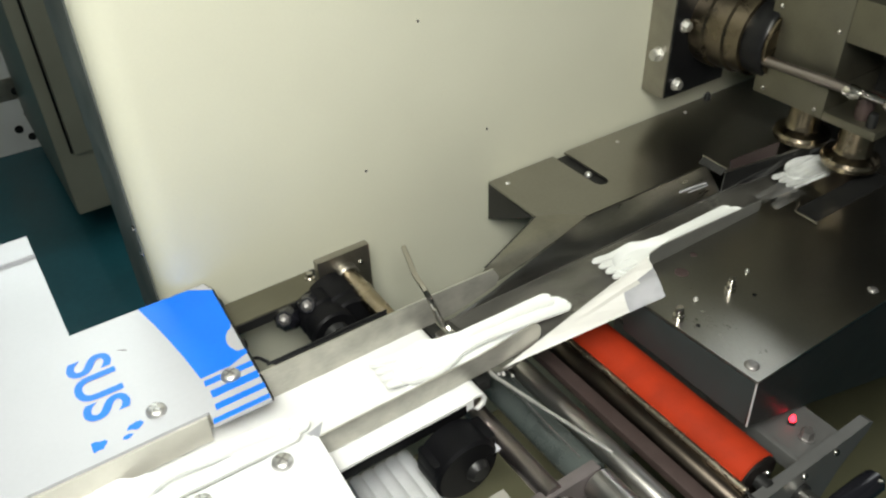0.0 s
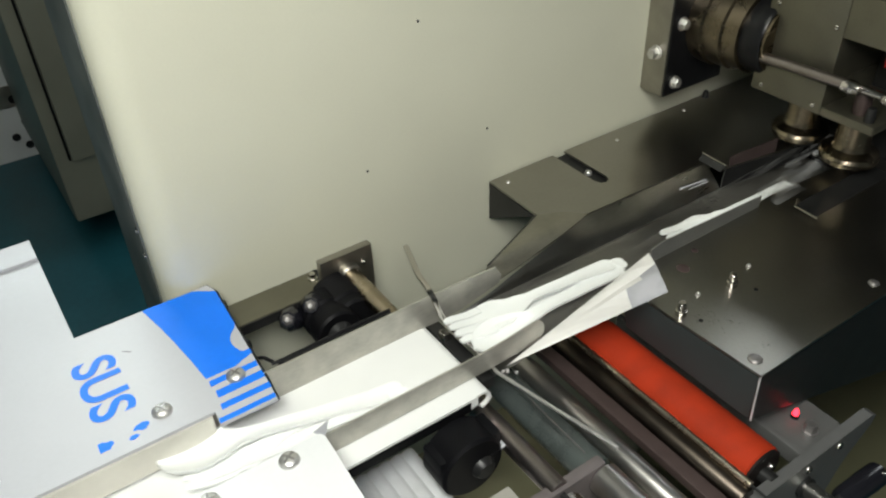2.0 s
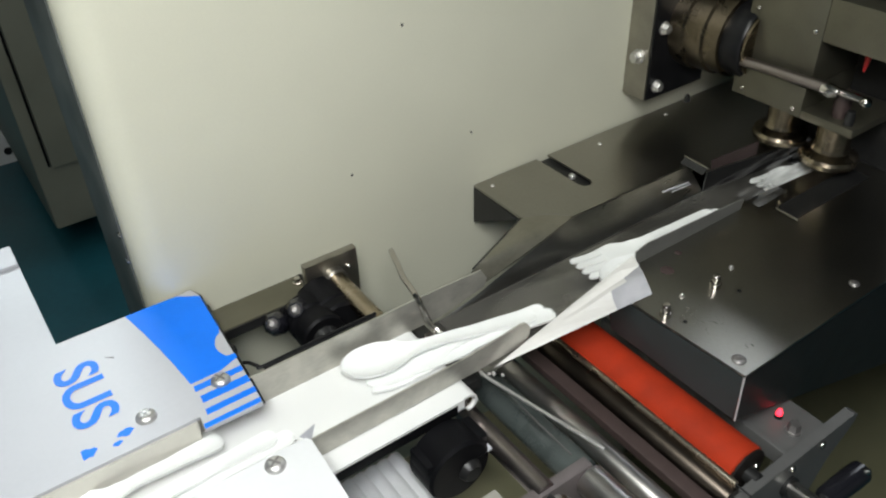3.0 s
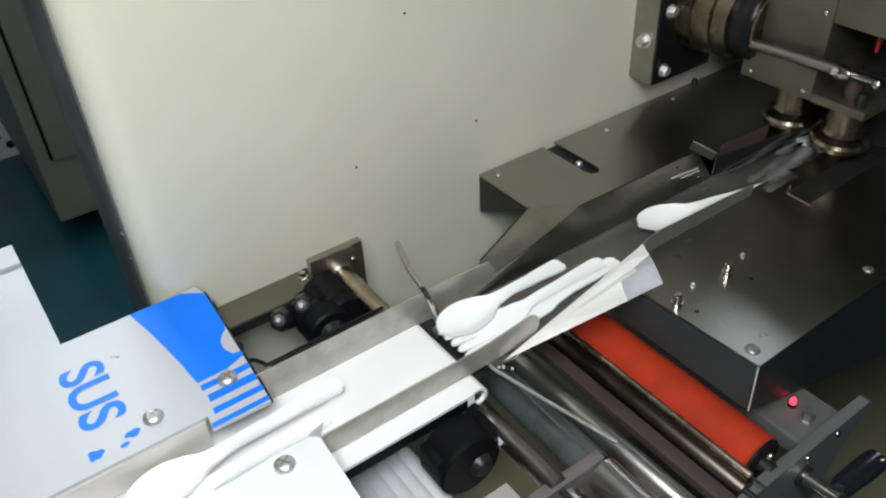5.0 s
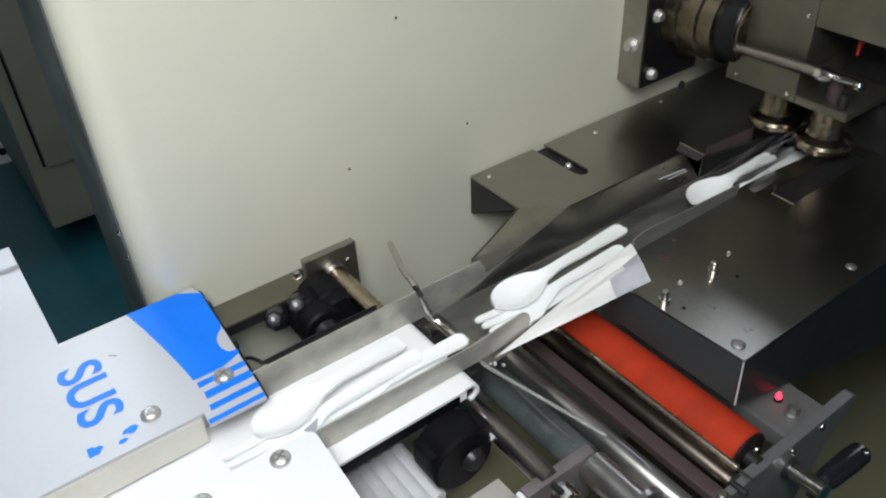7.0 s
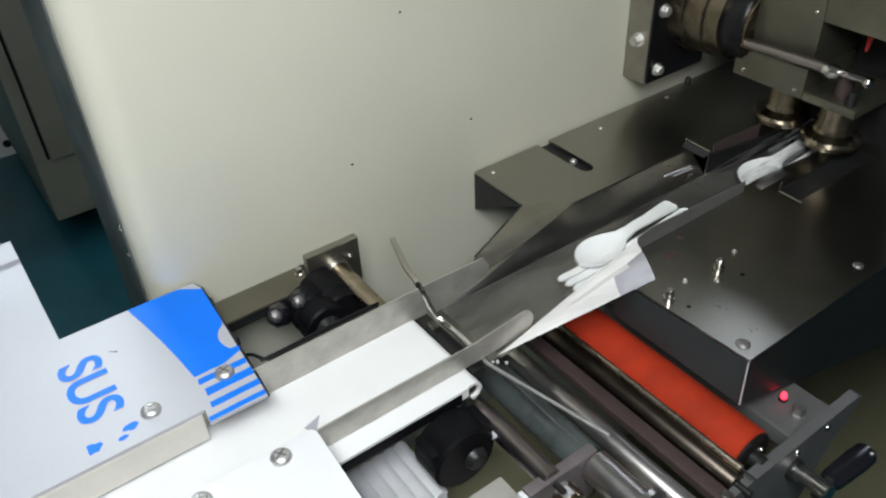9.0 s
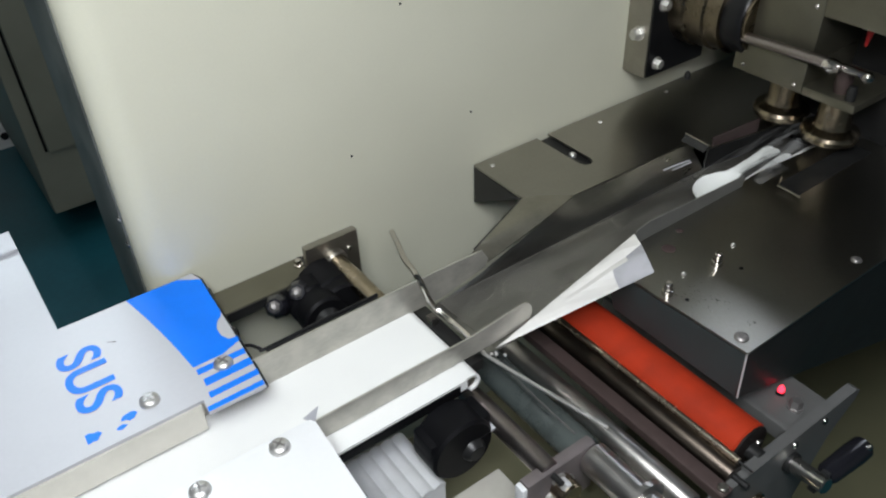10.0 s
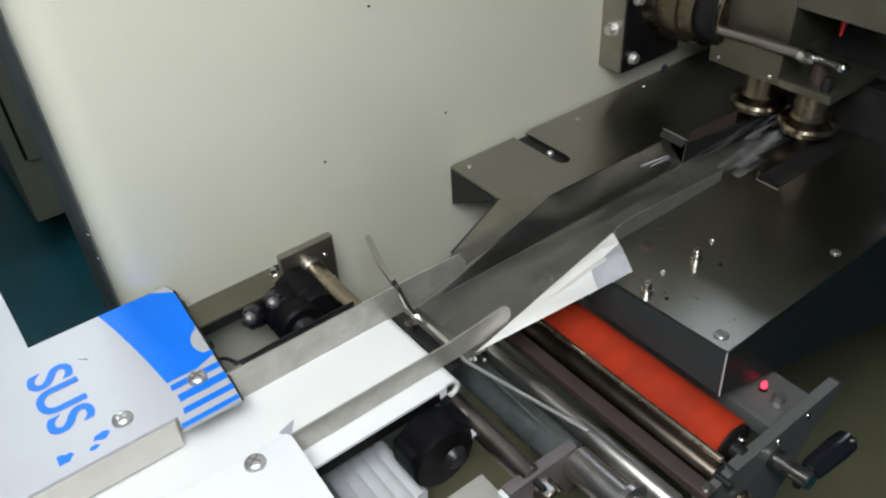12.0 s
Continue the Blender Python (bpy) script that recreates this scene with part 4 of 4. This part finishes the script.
part("side", box(M(), 0.678, 2.6, 0.396, 0.400, ZD, 0.060), BLACKMETAL, cov)
part("baffle", box(M(), 0.6785, 0.6815, 0.199, 0.3965, 0.0205, 0.0598), BLACKMETAL, cov, "black baffle over the tunnel mouth")
part("baffle", box(M(), 0.6785, 0.6815, 0.199, 0.317, 0.0182, 0.0203), BLACKMETAL, cov)
outb = thing("outfeed_belt", "dark outfeed belt inside the tunnel cover", "conveyor")
part("belt", box(M(), 0.664, 2.6, 0.3185, 0.3575, -0.012, 0.0, 0.001), BLACKMETAL, outb)
part("leg", box(M(), 2.5, 2.55, 0.32, 0.355, -0.55, -0.012), BLACKMETAL, outb)
base = thing("base_cabinet", "olive enamelled machine base cabinet below the deck", "machine base")
part("body", box(M(), 0.42, 2.7, 0.06, 0.485, FLOOR + 0.04, -0.55, 0.006), OLIVE, base)
part("plinth", box(M(), 0.44, 2.68, 0.08, 0.47, FLOOR, FLOOR + 0.045), BLACK, base)
bed = thing("machine_bed", "dark machine bed frame under the deck", "machine frame")
part("beam", box(M(), 0.46, 1.05, 0.425, 0.488, -0.14, -0.085, 0.003), BLACKMETAL, bed)
part("post", box(M(), 0.90, 0.96, 0.43, 0.484, -0.55, -0.14), BLACKMETAL, bed)
part("bearer", box(M(), 0.95, 1.0, 0.2, 0.488, -0.085, ZD - 0.003), BLACKMETAL, bed)

# ---------------------------------------------------------------- cutlery
LONG = 0.160
REAL = 0.148


def lathed_strip(bm, us, left, right, height, thick=0.0020, across=8):
    """A sheet along x with edges left(u), right(u) and top height(u, s); s runs from -1 to 1."""
    top, low = [], []
    for u in us:
        a, b = left(u), right(u)
        line, under = [], []
        for k in range(across + 1):
            s = 2 * k / across - 1
            y = a + (b - a) * k / across
            z = height(u, s)
            line.append(bm.verts.new((u, y, z)))
            under.append(bm.verts.new((u, y, z - thick)))
        top.append(line)
        low.append(under)
    for i in range(len(us) - 1):
        for k in range(across):
            bm.faces.new((top[i][k], top[i][k + 1], top[i + 1][k + 1], top[i + 1][k]))
            bm.faces.new((low[i][k], low[i + 1][k], low[i + 1][k + 1], low[i][k + 1]))
        for k in (0, across):
            bm.faces.new((top[i][k], top[i + 1][k], low[i + 1][k], low[i][k]))
    for i in (0, len(us) - 1):
        for k in range(across):
            bm.faces.new((top[i][k], top[i][k + 1], low[i][k + 1], low[i][k]))


def ease(u, knots):
    """A smooth line through (u, value) knots."""
    if u <= knots[0][0]:
        return knots[0][1]
    for (a, p), (b, q) in zip(knots, knots[1:]):
        if u <= b:
            s = (u - a) / (b - a)
            s = s * s * (3 - 2 * s)
            return p + (q - p) * s
    return knots[-1][1]


HANDLE = [(0.155, 0.0068), (0.158, 0.0056), (0.1595, 0.0036), (LONG, 0.0016)]


def shorten(grip, start, length=REAL):
    """Bring the handle to the piece's full length."""
    for v in grip.verts:
        v.co.x = start + (v.co.x - start) * (length - start) / (LONG - start) if v.co.x > start else v.co.x


def fork_mesh():
    bm = M()
    wide = lambda u: ease(u, [(0.030, 0.0146), (0.040, 0.0150), (0.056, 0.0088), (0.070, 0.0046), (0.10, 0.0050), *HANDLE])
    rise = lambda u: ease(u, [(0.0, 0.0052), (0.022, 0.0024), (0.05, 0.0030), (0.075, 0.0056), (0.11, 0.0050), (0.16, 0.0036)])
    us = [0.030 + (LONG - 0.030) * k / 44 for k in range(42)] + [0.1545, 0.157, 0.1588, 0.1596, LONG]
    shape = (lambda u: -wide(u), lambda u: wide(u), lambda u, s: rise(u) + 0.0010 * s * s)
    lathed_strip(bm, [u for u in us if u <= 0.078], *shape)
    grip = M()
    lathed_strip(grip, [max(u for u in us if u <= 0.078)] + [u for u in us if u > 0.078], *shape)
    for k in range(4):
        c = (k - 1.5) * 0.0078
        tw = lambda u: ease(u, [(0.0, 0.0012), (0.003, 0.0027), (0.012, 0.0031), (0.030, 0.0034)])
        lathed_strip(bm, [0.031 * j / 10 for j in range(11)], lambda u: c - tw(u), lambda u: c + tw(u), lambda u, s: rise(u), across=2)
    shorten(grip, 0.078)
    return {"head": finish(bm, "head", PLASTIC), "handle": finish(grip, "handle", PLASTIC)}


def spoon_mesh(length):
    bm = M()
    wide = lambda u: 0.0154 * math.sqrt(max(0.0, 1 - ((u - 0.0235) / 0.0237) ** 2)) if u < 0.038 else ease(u, [(0.038, 0.0122), (0.053, 0.0058), (0.068, 0.0044), (0.10, 0.0050), *HANDLE])
    rise = lambda u: ease(u, [(0.0, 0.0072), (0.05, 0.0070), (0.075, 0.0074), (0.11, 0.0056), (0.16, 0.0038)])
    deep = lambda u: 0.0056 * max(0.0, 1 - ((u - 0.026) / 0.030) ** 2)
    us = [0.0, 0.0008, 0.002, 0.004] + [0.007 + 0.045 * n / 16 for n in range(17)] + [0.055 + 0.10 * n / 22 for n in range(23)] + [0.157, 0.1588, 0.1596, LONG]
    grip = M()
    shape = (lambda u: -wide(u) - 0.0002, lambda u: wide(u) + 0.0002, lambda u, s: rise(u) - deep(u) * (1 - s * s) + 0.0008 * s * s)
    lathed_strip(bm, [u for u in us if u <= 0.0551], *shape, across=12)
    lathed_strip(grip, [u for u in us if u >= 0.0549], *shape, across=12)
    shorten(grip, 0.055, length)
    return {"bowl": finish(bm, "bowl", PLASTIC), "handle": finish(grip, "handle", PLASTIC)}


def knife_mesh():
    bm = M()
    back_edge = lambda u: ease(u, [(0.0, -0.002), (0.012, 0.0062), (0.07, 0.0078), (0.085, 0.0055), (0.10, 0.0052), *HANDLE])
    tooth = lambda u: 0.0005 * math.sin(u * 2600) if u < 0.072 else 0
    blade_edge = lambda u: -ease(u, [(0.0, 0.004), (0.010, 0.0082), (0.07, 0.0080), (0.082, 0.0052), (0.10, 0.0052), *HANDLE]) + tooth(u)
    rise = lambda u: ease(u, [(0.0, 0.0024), (0.08, 0.0026), (0.10, 0.0040), (0.16, 0.0036)])
    us = [0.0012 * k for k in range(62)] + [0.076 + 0.079 * k / 20 for k in range(21)] + [0.157, 0.1588, 0.1596, LONG]
    shape = (blade_edge, back_edge, lambda u, s: rise(u) + 0.0008 * s * s)
    grip = M()
    lathed_strip(bm, [u for u in us if u < 0.0761], *shape)
    lathed_strip(grip, [u for u in us if u > 0.0759], *shape)
    shorten(grip, 0.076)
    return {"blade": finish(bm, "blade", PLASTIC), "handle": finish(grip, "handle", PLASTIC)}


MESH = {"fork": fork_mesh(), "spoon": spoon_mesh(REAL), "short_spoon": spoon_mesh(0.121), "knife": knife_mesh()}
LABEL = {"fork": "white disposable plastic fork lying on its set", "spoon": "white disposable plastic spoon lying on its set", "knife": "white disposable plastic knife lying in its set"}
SPEED = 0.139
# each set's pieces: kind, where the rear end lies at the start, y of head and of handle end before the trough, height
SETS = [
    [("knife", 0.6280, 0.3370, 0.3400, 0.0015), ("spoon", 0.6180, 0.3540, 0.3550, 0.0030), ("fork", 0.6030, 0.3480, 0.3440, 0.0050)],
    [("knife", 0.4000, 0.3380, 0.3400, 0.0015), ("spoon", 0.3940, 0.3430, 0.3430, 0.0030), ("fork", 0.3850, 0.3480, 0.3470, 0.0050)],
    [("knife", 0.1850, 0.3290, 0.3360, 0.0015), ("spoon", 0.1850, 0.3360, 0.3300, 0.0030), ("fork", 0.1770, 0.3440, 0.3400, 0.0050)],
    [("knife", -0.0260, 0.3500, 0.3410, 0.0015), ("spoon", -0.0360, 0.3295, 0.3350, 0.0030), ("fork", -0.0390, 0.3500, 0.3420, 0.0050)],
    [("fork", -0.2420, 0.3450, 0.3310, 0.0015), ("knife", -0.2400, 0.3400, 0.3220, 0.0030), ("spoon", -0.2520, 0.3550, 0.3270, 0.0050)],
    [("knife", -0.4510, 0.3300, 0.3350, 0.0015), ("fork", -0.4610, 0.3350, 0.3400, 0.0030), ("short_spoon", -0.4630, 0.3510, 0.3560, 0.0050)],
    [("knife", -0.7020, 0.3300, 0.3280, 0.0015), ("fork", -0.7080, 0.3300, 0.3350, 0.0030), ("spoon", -0.6890, 0.3440, 0.3540, 0.0050)],
    [("knife", -0.8710, 0.3360, 0.3340, 0.0015), ("fork", -0.9070, 0.3310, 0.3400, 0.0030), ("short_spoon", -0.8840, 0.3460, 0.3560, 0.0050)],
]
PIECES = []
for pieces in SETS:
    for kind, rear, y_head, y_tip, z in pieces:
        word = kind.replace("short_", "")
        ob = tagged(new(word), LABEL[word], word, word + "s in a row")
        for name, mesh in MESH[kind].items():
            new(name, mesh).parent = ob
        span = 0.096 if kind == "short_spoon" else 0.123
        turn = math.degrees(math.atan2(y_tip - y_head, span))
        PIECES.append((ob, rear, y_head - 0.025 * (y_tip - y_head) / span, z, turn))


def motions():
    """The cutlery slides along the belt at one speed; in the narrowing trough it lags a little and drifts to the near side."""
    for ob, rear, y, z, turn in PIECES:
        keyed = []
        for k in range(25):
            t = 0.5 * k
            x = rear + SPEED * t
            s = min(1.0, max(0.0, (x - 0.25) / 0.22))
            s = s * s * (3 - 2 * s)
            keyed.append((t, pose(x - 0.010 * s, y - 0.010 * s, z, 0, 0, turn)))
        walk(ob, keyed)


motions()
